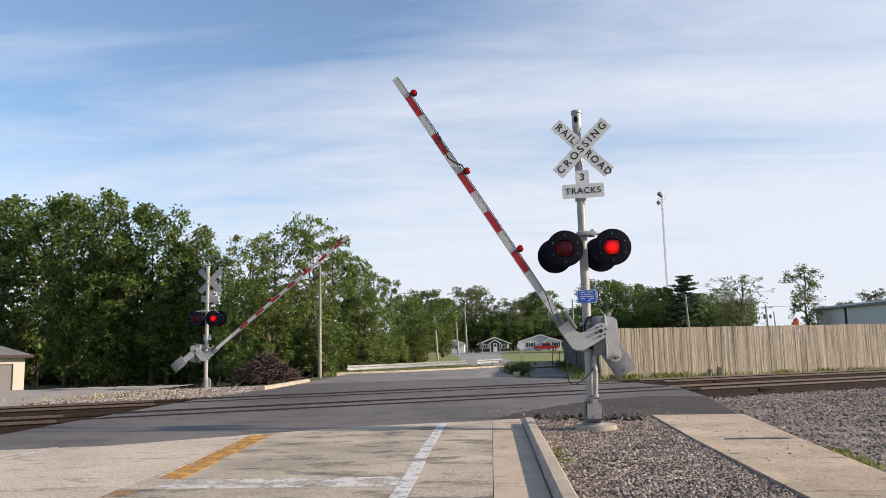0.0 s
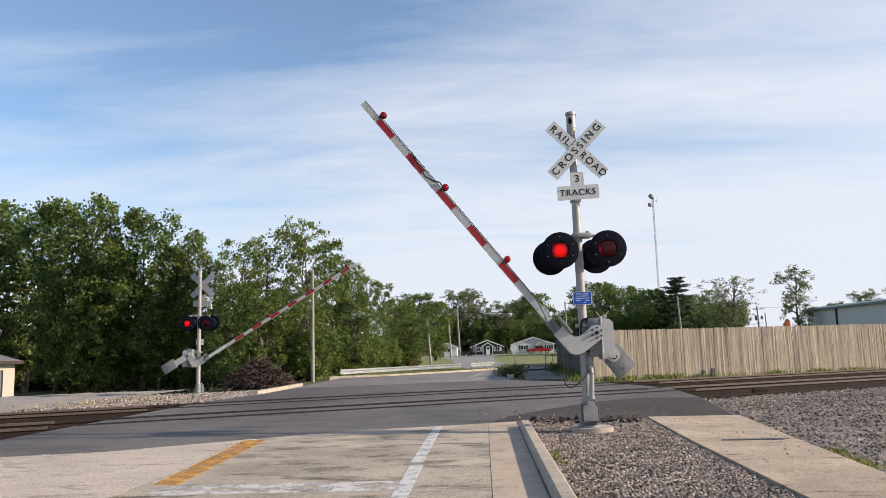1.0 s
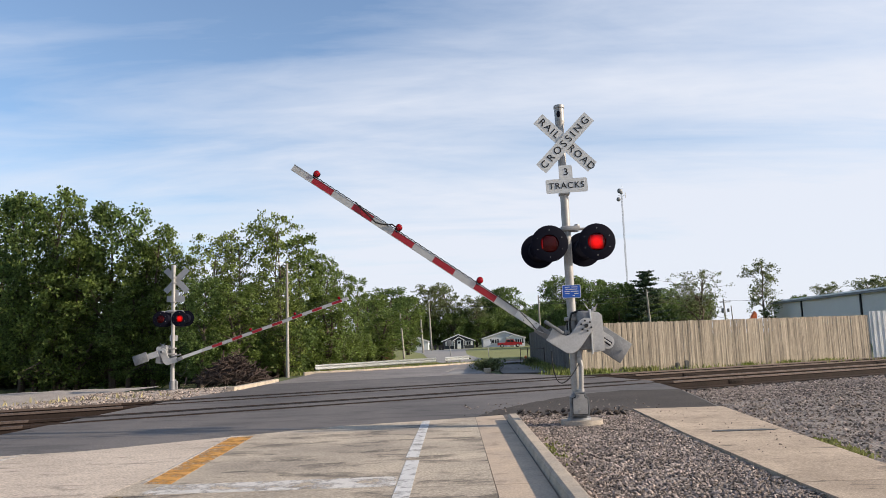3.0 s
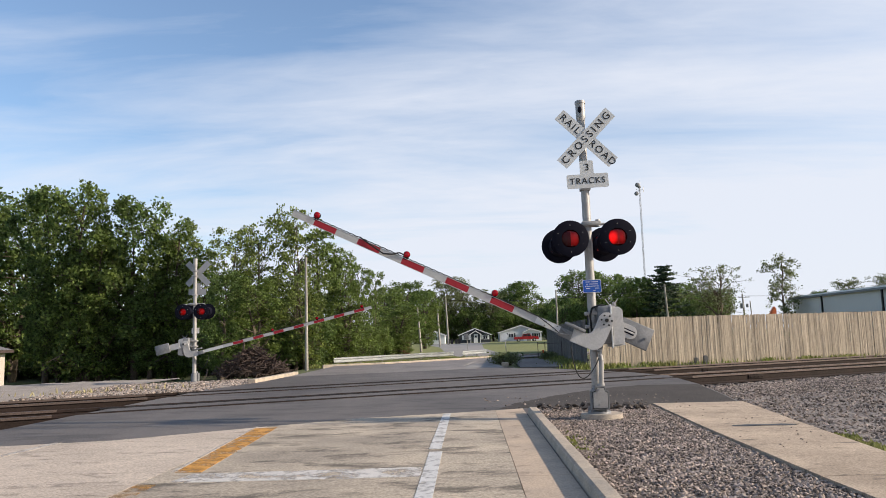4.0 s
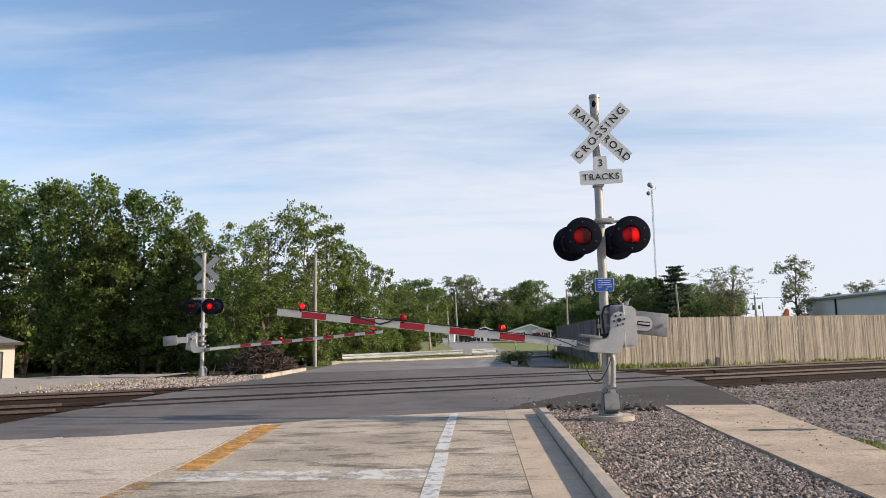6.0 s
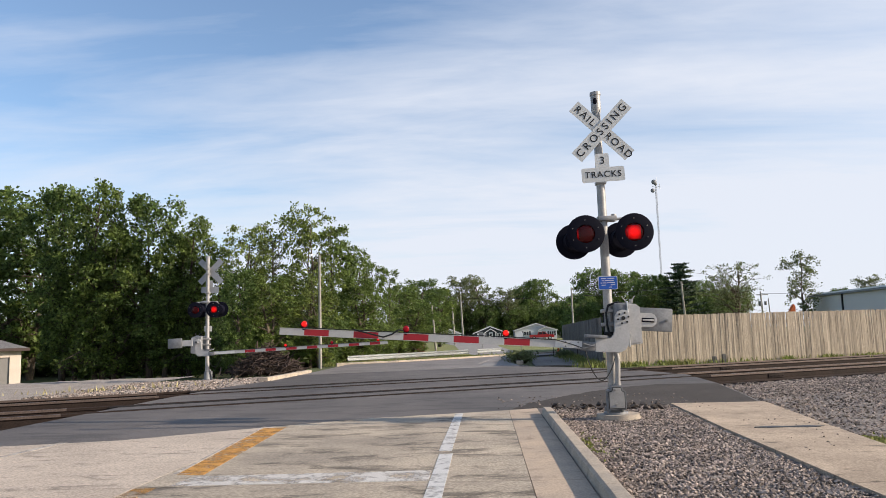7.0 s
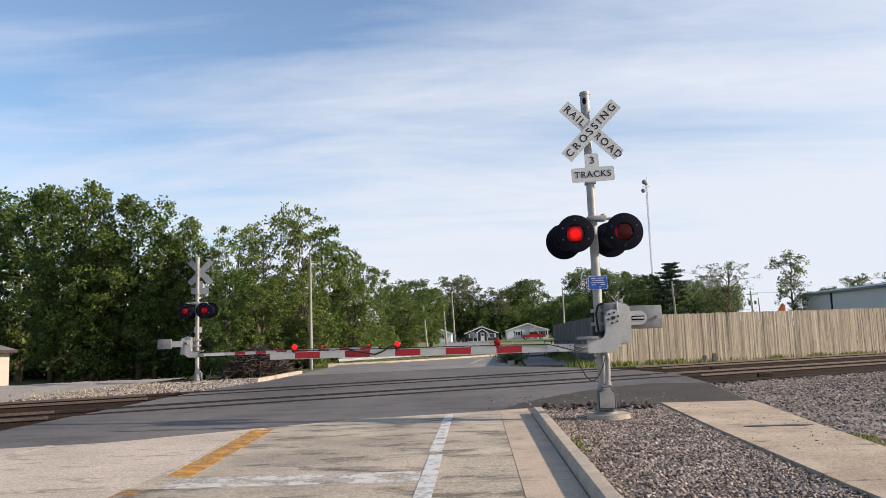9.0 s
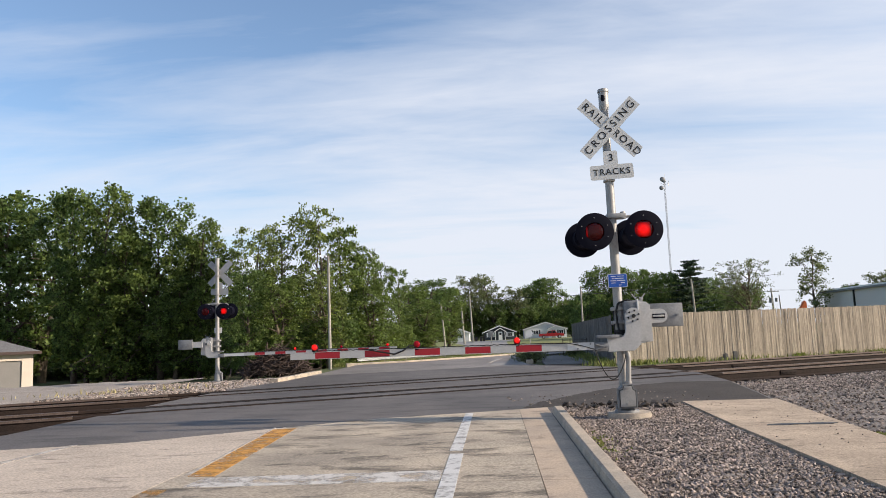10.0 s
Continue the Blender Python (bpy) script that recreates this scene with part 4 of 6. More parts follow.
        rod(bm, (sx_ - 0.045, 0, lz - 0.055), (sx_ + 0.045, 0, lz - 0.055), 0.02, seg=8)
        body = part("arm_lamp", bm, BLACK, arm, "round red lamp on the gate arm")
        bm = bmesh.new()
        for s in (-1, 1):
            bmesh.ops.create_uvsphere(bm, u_segments=18, v_segments=10, radius=0.053, matrix=Matrix.Translation((sx_, s * 0.030, lz - 0.008)) @ Matrix.Diagonal((1, 0.5, 1, 1)))
        part("red_lens", bm, ARMCLEAR, body)
        # added pair of discs, one lit, turned to imitate the lamp switching
        bm = bmesh.new()
        rod(bm, (0, -0.040, 0), (0, -0.036, 0), 0.046, seg=18)
        rod(bm, (0, 0.040, 0), (0, 0.036, 0), 0.046, seg=18)
        turn_piece = part("turn_piece", bm, ARMGLOW, body, "", Matrix.Translation((sx_, 0, lz)))
        turn_piece.data.materials.append(ARMLENS)
        for p in turn_piece.data.polygons:
            p.material_index = 0 if p.center.y * (1 if far else -1) > 0.0 else 1
        ARMLAMPS.append((turn_piece, (sx_, 0, lz), k, far))
    # counterweight on the other side
    bm = bmesh.new()
    out = 0.25 if far else 0.0
    pts = [(0.14, -0.13), (0.14, 0.10)] + [(0.46 + out + 0.115 * math.sin(radians(a)), -0.01 + 0.115 * math.cos(radians(a))) for a in range(0, 181, 20)]
    plate(bm, pts, 0.16, 0.20, 0.008)
    cw = part("weight_arm", bm, ALU, arm)
    bm = bmesh.new()
    box(bm, 0.33 + out, 0.53 + out, 0.145, 0.165, -0.045, 0.025, 0.006)
    part("slot", bm, BLACK, cw)
    bm = bmesh.new()
    box(bm, 0.34 + out, 0.52 + out, 0.138, 0.15, -0.025, 0.005, 0.004)
    part("slot_bar", bm, ALU, cw)
    bm = bmesh.new()
    box(bm, 0.28 + out, 0.83 + out, 0.21, 0.27, -0.185, 0.19, 0.012)
    rod(bm, (0.74 + out, 0.19, 0.0), (0.74 + out, 0.22, 0.0), 0.022, seg=8)
    part("counterweight", bm, DARKGREY, arm, "dull grey steel counterweight plate")
    bm = bmesh.new()
    rod(bm, (0, 0.0, 0), (0, 0.20, 0), 0.05, seg=14)
    part("shaft", bm, DARKGREY, arm)
    # loose cord hanging from the arm to the mast
    bm = bmesh.new()
    n = 16
    a0, a1 = Vector((-0.46, -0.36, 1.10)), Vector((0.04, -0.16, 1.00))
    pts = []
    for k in range(n + 1):
        u = k / n
        p = a0.lerp(a1, u)
        p.z -= 0.42 * math.sin(math.pi * u) ** 0.8
        p -= a1
        pts.append(tuple(p))
    pipe(bm, pts, 0.010, 6)
    cord = part("hanging_cord", bm, CABLE, root)
    CORDS.append((cord, a1, far))
    return root


signal_near = crossing_signal(pose(2.05, 12.75, 0.0, 0, -0.35, 0), "silver crossing signal with crossbuck, red lamps and striped gate arm", 5.44, 2.985, 4.747, 4.0, 5.53, True, False, (-0.343, 0.439), (-0.445, 0.351))
signal_far = crossing_signal(pose(-10.89, 29.2, -0.17, 0, 0, 180), "far silver crossing signal seen from behind with lowered gate arm", 5.0, 2.90, 4.40, 3.67, 7.40, False, True, (-0.40, 0.40), (-0.40, 0.33))


# ---- trees ----
def tube_verts(verts, faces, pts, radii, seg=6):
    b = len(verts)
    for i, (p, r) in enumerate(zip(pts, radii)):
        p = Vector(p)
        d = (Vector(pts[min(i + 1, len(pts) - 1)]) - Vector(pts[max(i - 1, 0)])).normalized()
        q = d.to_track_quat("Z", "Y")
        for k in range(seg):
            a = 2 * math.pi * k / seg
            verts.append(tuple(p + q @ Vector((r * math.cos(a), r * math.sin(a), 0))))
    for i in range(len(pts) - 1):
        for k in range(seg):
            faces.append((b + i * seg + k, b + i * seg + (k + 1) % seg, b + (i + 1) * seg + (k + 1) % seg, b + (i + 1) * seg + k))


def leaf_mesh(name, centres, spread, per, size, material, rs, up=0.3, flat=0.62):
    """Small folded leaves in loose clumps round the given centres."""
    n = len(centres) * per
    c = np.repeat(np.array(centres), per, axis=0)
    sp = np.repeat(np.broadcast_to(np.asarray(spread, float).reshape(-1, 1) if np.ndim(spread) else np.full((len(centres), 1), spread), (len(centres), 1)), per, axis=0)
    off = np.clip(rs.randn(n, 3), -1.5, 1.5) * sp * 0.55
    off[:, 2] *= flat
    p = c + off
    d = rs.randn(n, 3) * np.array([1, 1, 0.45]) + off * 0.8 / (sp + 1e-6); d[:, 2] += 0.12; d /= np.linalg.norm(d, axis=1, keepdims=True)
    w = np.cross(d, rs.randn(n, 3) * 1.1 + np.array([0, 0, 0.3 + up])); w /= np.linalg.norm(w, axis=1, keepdims=True) + 1e-9
    s = size * (0.6 + 0.8 * rs.rand(n, 1))
    nrm = np.cross(d, w)
    v = np.empty((n, 4, 3))
    v[:, 0] = p - d * s * 0.5
    v[:, 1] = p + w * s * 0.36 + nrm * s * 0.12
    v[:, 2] = p + d * s * 0.5
    v[:, 3] = p - w * s * 0.36 + nrm * s * 0.12
    me = bpy.data.meshes.new(name)
    me.vertices.add(n * 4); me.loops.add(n * 4); me.polygons.add(n)
    me.vertices.foreach_set("co", v.ravel())
    me.loops.foreach_set("vertex_index", np.arange(n * 4))
    me.polygons.foreach_set("loop_start", np.arange(0, n * 4, 4))
    me.update(calc_edges=True)
    me.materials.append(material)
    return me


def make_tree(name, label, seed, h, width, low, clumps, per, leaf, material, clump=0.9, limbs=9, trunk_r=0.16, shape=1.0, stems=1, lobes=0, group="trees"):
    """A trunk with limbs and sub-limbs, and leaves in clumps at their ends. Origin at the foot."""
    rs = np.random.RandomState(seed)
    root = thing(name, Matrix.Identity(4), label, "tree", group)
    verts, faces, ends = [], [], []
    for st in range(stems):
        lean = rs.randn(2) * (0.05 if stems == 1 else 0.16) * h * 0.5
        hh = h * (1.0 if st == 0 else 0.75 + 0.2 * rs.rand())
        top = np.array([lean[0], lean[1], hh * 0.9])
        pts = [top * u + np.array([rs.randn() * 0.02 * h * u, rs.randn() * 0.02 * h * u, 0]) * (1 if 0 < u else 0) for u in np.linspace(0, 1, 7)]
        tube_verts(verts, faces, pts, [trunk_r * (1.15 - 1.0 * u) + 0.02 for u in np.linspace(0, 1, 7)], 8)
        for k in range(limbs):
            u = low + (0.95 - low) * (k + rs.rand()) / limbs
            start = np.array([np.interp(u, np.linspace(0, 1, 7), [q[i] for q in pts]) for i in range(3)])
            a = rs.rand() * 6.283
            prof = math.sin(math.pi * min(1, max(0.06, (u - low) / (1.06 - low))) ** 0.8) ** 0.6
            ln = width * (0.45 + 0.4 * rs.rand()) * (0.35 + 0.65 * prof) * shape
            rise = 0.25 + 0.55 * rs.rand() + 0.4 * u
            dirv = np.array([math.cos(a), math.sin(a), rise]); dirv /= np.linalg.norm(dirv)
            mid = start + dirv * ln * 0.5 + rs.randn(3) * 0.06 * ln
            end = start + dirv * ln + np.array([0, 0, 0.08 * ln])
            end[2] = min(end[2], h * 0.98)
            r = trunk_r * (1 - u) * 0.55 + 0.02
            tube_verts(verts, faces, [start, mid, end], [r, r * 0.6, 0.012], 5)
            ends += [end, mid + (end - mid) * 0.5]
            for j in range(4):
                b = start + (end - start) * (0.35 + 0.6 * rs.rand())
                e2 = b + (rs.randn(3) * np.array([1, 1, 0.6]) + dirv * 0.6) * ln * 0.28
                e2[2] = min(max(e2[2], h * low * 0.9), h)
                tube_verts(verts, faces, [b, e2], [r * 0.4 + 0.006, 0.006], 4)
                ends.append(e2)
        ends.append(top)
    part("trunk", raw("trunk", verts, faces, BARK, True), BARK, root)
    ends = np.array(ends)
    if lobes:
        # the crown swells in lobes, leafy on their outer and upper sides, hollow and shaded below
        at_ = []
        for k in range(lobes):
            v = low + (1.0 - low) * ((k + 0.3 + 0.5 * rs.rand()) / lobes)
            prof = math.sin(math.pi * min(1.0, max(0.10, (v - low * 0.6) / (1.12 - low * 0.6))) ** 1.15) ** 0.55
            a = k * 2.4 + rs.randn() * 0.4
            rad = width * (0.20 + 0.15 * rs.rand()) * (0.6 + 0.5 * prof)
            far_ = width * 0.80 * prof * (0.45 + 0.5 * rs.rand())
            c = np.array([math.cos(a) * far_, math.sin(a) * far_, min(v * h, h - rad * 0.75)])
            n = int(clumps / lobes)
            d = rs.randn(n, 3) + np.array([math.cos(a) * 0.55, math.sin(a) * 0.55, 0.55])
            d /= np.linalg.norm(d, axis=1, keepdims=True)
            at_.append(c + d * rad * (0.75 + 0.38 * rs.rand(n, 1)) * np.array([1.0, 1.0, 0.78]))
        centres = np.vstack(at_ + [ends[rs.rand(len(ends)) < 0.35]])
        centres[:, 2] = np.maximum(centres[:, 2], h * low * 0.7)
    else:
        # tufts along the limbs, the limbs bare between
        extra = max(0, clumps - len(ends))
        pick = ends[rs.randint(0, len(ends), extra)] + rs.randn(extra, 3) * np.array([0.10 * width, 0.10 * width, 0.05 * h])
        pick[:, 2] = np.clip(pick[:, 2], h * low * 0.75, h * 1.0)
        centres = np.vstack([ends, pick])
    sizes = clump * (0.5 + 0.9 * rs.rand(len(centres)))
    part("crown", leaf_mesh("crown", centres, sizes, per, leaf, material, rs), material, root)
    return root


PROTO = {
    "broad": make_tree("broadleaf_tree", "tall dense dark green broadleaf tree", 11, 10.0, 3.0, 0.12, 620, 17, 0.20, LEAF_DARK, 0.40, 15, 0.2, lobes=30),
    "broad2": make_tree("broadleaf_tree", "tall dense mid green broadleaf tree", 12, 9.6, 2.8, 0.08, 580, 17, 0.19, LEAF_MID, 0.38, 15, 0.18, stems=2, lobes=28),
    "spring": make_tree("young_leaf_tree", "airy yellow-green tree in spring leaf", 13, 9.2, 2.5, 0.08, 430, 15, 0.17, LEAF_YELLOW, 0.34, 17, 0.12, stems=2, lobes=30),
    "slim": make_tree("slim_tree", "slim upright light green tree", 14, 7.6, 1.8, 0.08, 380, 15, 0.16, LEAF_MID, 0.30, 13, 0.1, lobes=22),
    "shrub": make_tree("shrub", "leafy green shrub at the wood's edge", 15, 3.0, 2.6, 0.05, 200, 22, 0.15, LEAF_MID, 0.42, 8, 0.05, stems=3, lobes=12),
    "shrub2": make_tree("shrub", "dark leafy shrub at the wood's edge", 16, 3.4, 2.8, 0.05, 220, 22, 0.16, LEAF_DARK, 0.45, 8, 0.05, stems=3, lobes=12),
    "far": make_tree("distant_tree", "distant round dark green tree", 17, 14.0, 6.5, 0.12, 620, 20, 0.36, LEAF_DARK, 0.85, 16, 0.3, lobes=30),
    "far2": make_tree("distant_tree", "distant airy grey-green tree", 18, 15.0, 5.6, 0.2, 330, 22, 0.30, LEAF_GREY, 0.62, 20, 0.26, stems=2),
    "bare": make_tree("sparse_tree", "spreading sparse tree with thin spring leaves", 19, 10.5, 6.6, 0.28, 210, 26, 0.20, LEAF_GREY, 0.50, 18, 0.34, stems=2),
    "thin": make_tree("thin_tree", "thin tall sparsely leaved tree", 20, 10.5, 2.5, 0.20, 150, 26, 0.19, LEAF_GREY, 0.46, 18, 0.15),
}


def grow(kind, x, y, s=1.0, turn=0.0, z=None, sz=None):
    o = copy_thing(PROTO[kind], Matrix.Translation((x, y, lie(x, y) - 0.03 if z is None else z)) @ Matrix.Rotation(turn, 4, "Z"))
    o.scale = (s, s, s if sz is None else sz)
    return o


def plant_all():
    rs = random.Random(5)
    rows = [  # kind, x, y, spread, height
        ("broad", -36.0, 54.0, 1.27, 1.41), ("broad2", -35.5, 57.0, 1.29, 1.54), ("broad", -30.0, 52.0, 0.95, 1.38), ("broad2", -26.5, 50.0, 0.98, 1.40),
        ("broad", -23.2, 51.0, 1.00, 1.26), ("broad2", -25.1, 50.0, 0.95, 1.04), ("broad2", -28.5, 51.0, 0.77, 0.93), ("broad", -25.1, 51.0, 0.86, 0.92),
        ("broad2", -21.0, 51.0, 0.73, 0.97), ("spring", -18.7, 51.0, 0.71, 1.03), ("spring", -15.1, 47.0, 0.74, 1.03), ("spring", -13.5, 49.0, 0.89, 1.12),
        ("spring", -11.5, 49.0, 0.77, 1.17), ("slim", -10.2, 50.0, 0.94, 1.24), ("broad2", -9.5, 54.0, 0.65, 0.86), ("slim", -8.4, 57.0, 0.69, 0.97),
        ("slim", -7.8, 61.0, 0.57, 0.93), ("broad2", -7.8, 72.0, 0.81, 0.67), ("broad", -7.6, 92.0, 1.08, 0.85), ("broad2", -6.2, 102.0, 1.14, 0.82),
        ("broad2", -8.3, 50.0, 0.62, 0.57), ("spring", -10.0, 45.0, 0.67, 0.65), ("broad2", -12.5, 43.0, 0.68, 0.60), ("broad", -21.7, 50.0, 0.80, 0.69),
        ("broad2", -26.0, 50.0, 0.80, 0.79), ("broad", -14.1, 42.0, 0.54, 0.62), ("broad2", -6.2, 66.0, 0.83, 0.46), ("broad2", -39.4, 54.0, 1.35, 1.50),
        ("broad", -17.0, 60.0, 1.1, 0.75), ("broad2", -24.0, 58.0, 1.1, 0.80), ("broad2", -20.2, 50.5, 0.85, 1.13),
    ]
    for kind, x, y, s, tall in rows:
        grow(kind, x, y, s, rs.random() * 6.3, None, tall)
    for x, y, s, k in ((-24, 52, 0.9, 1), (-20.5, 51, 0.9, 1), (-17, 50, 0.9, 1), (-27.5, 54, 1.0, 1), (-13.8, 44, 0.75, 1), (-12.8, 46, 0.9, 1), (-10.3, 46, 0.9, 1), (-9.4, 50, 0.9, 0), (-8.5, 55, 0.85, 0), (-7.9, 60, 0.8, 0), (-7.6, 66, 0.8, 0), (-8.2, 76, 1.0, 0), (-31, 58, 1.1, 1), (-36, 62, 1.2, 1), (-33, 70, 1.5, 1), (-28, 68, 1.5, 1), (-23, 66, 1.5, 1), (-18, 66, 1.4, 1), (-40, 70, 1.6, 1), (-46, 72, 1.6, 1), (-14, 64, 1.3, 1), (-52, 74, 1.6, 1)):
        grow("shrub2" if k else "shrub", x, y, s, rs.random() * 6.3)
    for kind, x, y, h in (("far2", -6.0, 205, 17.3), ("far2", 0.5, 207, 18.0), ("far2", 6.4, 205, 14.0), ("far", 15.2, 212, 16.4), ("far", 11.0, 214, 14.0), ("far", 22, 216, 10.5), ("far", 26, 218, 9), ("far", -13, 200, 14),
                          ("far", 21.2, 140, 13.0), ("far", 25.6, 141, 12.4), ("far", 29.4, 131, 10.8), ("far", 33, 142, 10.6), ("far", 40.5, 142, 10.2), ("far", 44, 150, 9.0), ("far2", 77, 150, 11), ("far", 71, 152, 8.5), ("far2", 84, 150, 12), ("far2", 92, 155, 12), ("far", -20, 190, 13), ("far", -62, 78, 6.5), ("far", -54, 76, 6.5), ("far", -46, 80, 6.5), ("far", -39, 78, 6.5), ("far", -33, 80, 6.5), ("far", -27, 77, 6.5), ("far", -21, 80, 6.5), ("far", -15.5, 78, 6.5), ("far", 19, 150, 9), ("far", 36, 150, 9.5), ("far", 48, 152, 8), ("far2", 10, 216, 12), ("far", 30, 225, 12), ("far", 37, 225, 12)):
        base = 14.0 if kind == "far" else 15.0
        s = h / base
        grow(kind, x, y, s * (1.0 if kind == "far2" else 0.85), rs.random() * 6.3, -0.1, s)
    for i in range(22):
        grow("shrub2", -16 + 2.7 * i, 203 + 3 * (i % 3), 1.9, i * 1.3, -0.1, 2.0 + 0.35 * (i % 4))
    for i in range(12):
        grow("shrub2", 17 + 2.6 * i, 133 + 3 * (i % 3), 1.5, i * 1.7, -0.1, 1.9 + 0.3 * (i % 3))
    grow("bare", 36.5, 110, 1.0, 1.0, -0.1)
    grow("thin", 37.6, 90, 1.03, 2.0, -0.1)


plant_all()
for o in PROTO.values():      # the first of each kind stands in the wood behind
    i = list(PROTO.values()).index(o)
    o.matrix_basis = pose(-52 - 4 * i, 62 + 3 * (i % 3), lie(-52, 62))


# ---- beyond the tracks: fences, buildings, poles ----
GALVWHITE = mat("white_rail_paint", (0.66, 0.67, 0.66), 0.5, dark=(0.5, 0.5, 0.48), scale=2, grain=30, amount=0.6, grain_amount=0.08)
POLEWOOD = mat("silvery_pole_wood", (0.36, 0.335, 0.29), 0.9, dark=(0.22, 0.2, 0.17), scale=1.5, grain=20, amount=0.8, bump=0.3, stretch=(3, 3, 0.4))
CREAM = mat("cream_wall", (0.62, 0.53, 0.44), 0.85, dark=(0.55, 0.46, 0.38), scale=1.2, grain=40, bump=0.1, grain_amount=0.08)
DOORGREY = mat("taupe_door", (0.22, 0.205, 0.19), 0.6, dark=(0.19, 0.18, 0.165), scale=1.5, grain=30, grain_amount=0.08)
SHINGLE = mat("grey_shingle", (0.16, 0.155, 0.155), 0.9, dark=(0.11, 0.105, 0.105), scale=1.2, grain=16, bump=0.4, rand=0.12)
BROWNTRIM = mat("brown_trim", (0.07, 0.045, 0.038), 0.6, scale=3)
SIDING_DARK = mat("slate_siding", (0.042, 0.049, 0.057), 0.7, dark=(0.032, 0.038, 0.046), scale=1, grain=12, grain_amount=0.1)
SIDING_WHITE = mat("white_siding", (0.62, 0.63, 0.64), 0.7, dark=(0.52, 0.53, 0.54), scale=1, grain=12, grain_amount=0.06)
WHITETRIM = mat("white_trim", (0.74, 0.74, 0.73), 0.6, scale=3, grain_amount=0.05, amount=0.2)
PANE = mat("window_pane", (0.025, 0.03, 0.035), 0.08, scale=2, spec=0.8, grain_amount=0.05)
BUILDING = mat("grey_metal_wall", (0.60, 0.56, 0.51), 0.7, metal=0.0, dark=(0.53, 0.50, 0.455), scale=0.4, grain=12, grain_amount=0.06)
WHITEMETAL = mat("white_corrugated_metal", (0.80, 0.79, 0.77), 0.55, metal=0.0, dark=(0.6, 0.6, 0.59), scale=1, grain=14, grain_amount=0.06)
REDPAINT = mat("red_car_paint", (0.36, 0.012, 0.016), 0.3, dark=(0.3, 0.01, 0.014), scale=1, grain=10, grain_amount=0.04, spec=0.6)
TYRE = mat("tyre_rubber", (0.02, 0.02, 0.02), 0.8, scale=4)
ORANGE = mat("orange_plastic", (0.62, 0.13, 0.03), 0.6, scale=5)
BRICKRED = mat("red_brown_boards", (0.19, 0.085, 0.055), 0.9, dark=(0.12, 0.055, 0.035), scale=2, grain=14)
LAWN = mat("mown_lawn", (0.20, 0.205, 0.07), 0.95, dark=(0.155, 0.165, 0.05), scale=0.15, grain=5, amount=0.7, bump=0.5, grain_amount=0.3)
DRIVE = mat("pale_driveway", (0.27, 0.255, 0.24), 0.9, dark=(0.2, 0.19, 0.18), scale=0.2, grain=8, grain_amount=0.12)


STRAW = mat("dry_straw", (0.33, 0.28, 0.15), 0.9, dark=(0.2, 0.19, 0.08), scale=1, grain=4, rand=0.4, island=True)


def board_fence(name, a, b, width, h, material, label, seed, wobble=0.02, base=-0.12):
    """Upright boards nailed side by side, each with its own lean and height, on posts and rails."""
    rs = random.Random(seed)
    root = thing(name, Matrix.Identity(4), label, "fence")
    a, b = Vector((*a, 0)), Vector((*b, 0))
    d = (b - a).normalized()
    rot = Matrix.Rotation(math.atan2(d.y, d.x), 4, "Z")
    shapes = []
    for w in (0.93, 1.0, 1.04):
        bm = bmesh.new()
        box(bm, -width * w / 2, width * w / 2, -0.01, 0.01, 0, h)
        shapes.append(mesh_of(bm, material, "board"))
    s, count = width / 2, 0
    while s < (b - a).length:
        p = a + d * s
        q = part("board", rs.choice(shapes), material, root, at=Matrix.Translation((p.x, p.y, base)) @ rot @ Matrix.Translation((0, rs.uniform(-wobble, 0) - 0.004 * (count % 2), 0)) @ Matrix.Rotation(rs.uniform(-0.010, 0.010), 4, "Y"))
        q.scale = (1, 1, 0.995 + 0.012 * noise.noise((s * 0.7, seed, 0)) + rs.uniform(-0.008, 0.008))
        count += 1
        s += width * rs.uniform(0.84, 1.0)
    for z in (0.35, 1.05, 1.75):
        bm = bmesh.new()
        box(bm, 0, (b - a).length, 0.015, 0.055, z - 0.045, z + 0.045)
        part("fence_rail", bm, material, root, at=Matrix.Translation((a.x, a.y, base)) @ rot, smooth=False)
    bm = bmesh.new()
    box(bm, -0.05, 0.05, 0.056, 0.15, 0, h - 0.05)
    post = mesh_of(bm, material, "post")
    for s in np.arange(0.1, (b - a).length, 2.4):
        p = a + d * s
        part("fence_post", post, material, root, at=Matrix.Translation((p.x, p.y, base)) @ rot)
    return root


board_fence("wooden_fence", (5.15, 33.0), (19.95, 36.26), 0.068, 2.17, FENCE, "tall weathered tan board fence behind the tracks", 21, 0.012)
board_fence("wooden_fence", (6.75, 66.0), (5.1, 33.25), 0.19, 2.15, FENCEDARK, "tall board fence along the side of the yard, coloured dark for its shade", 22)


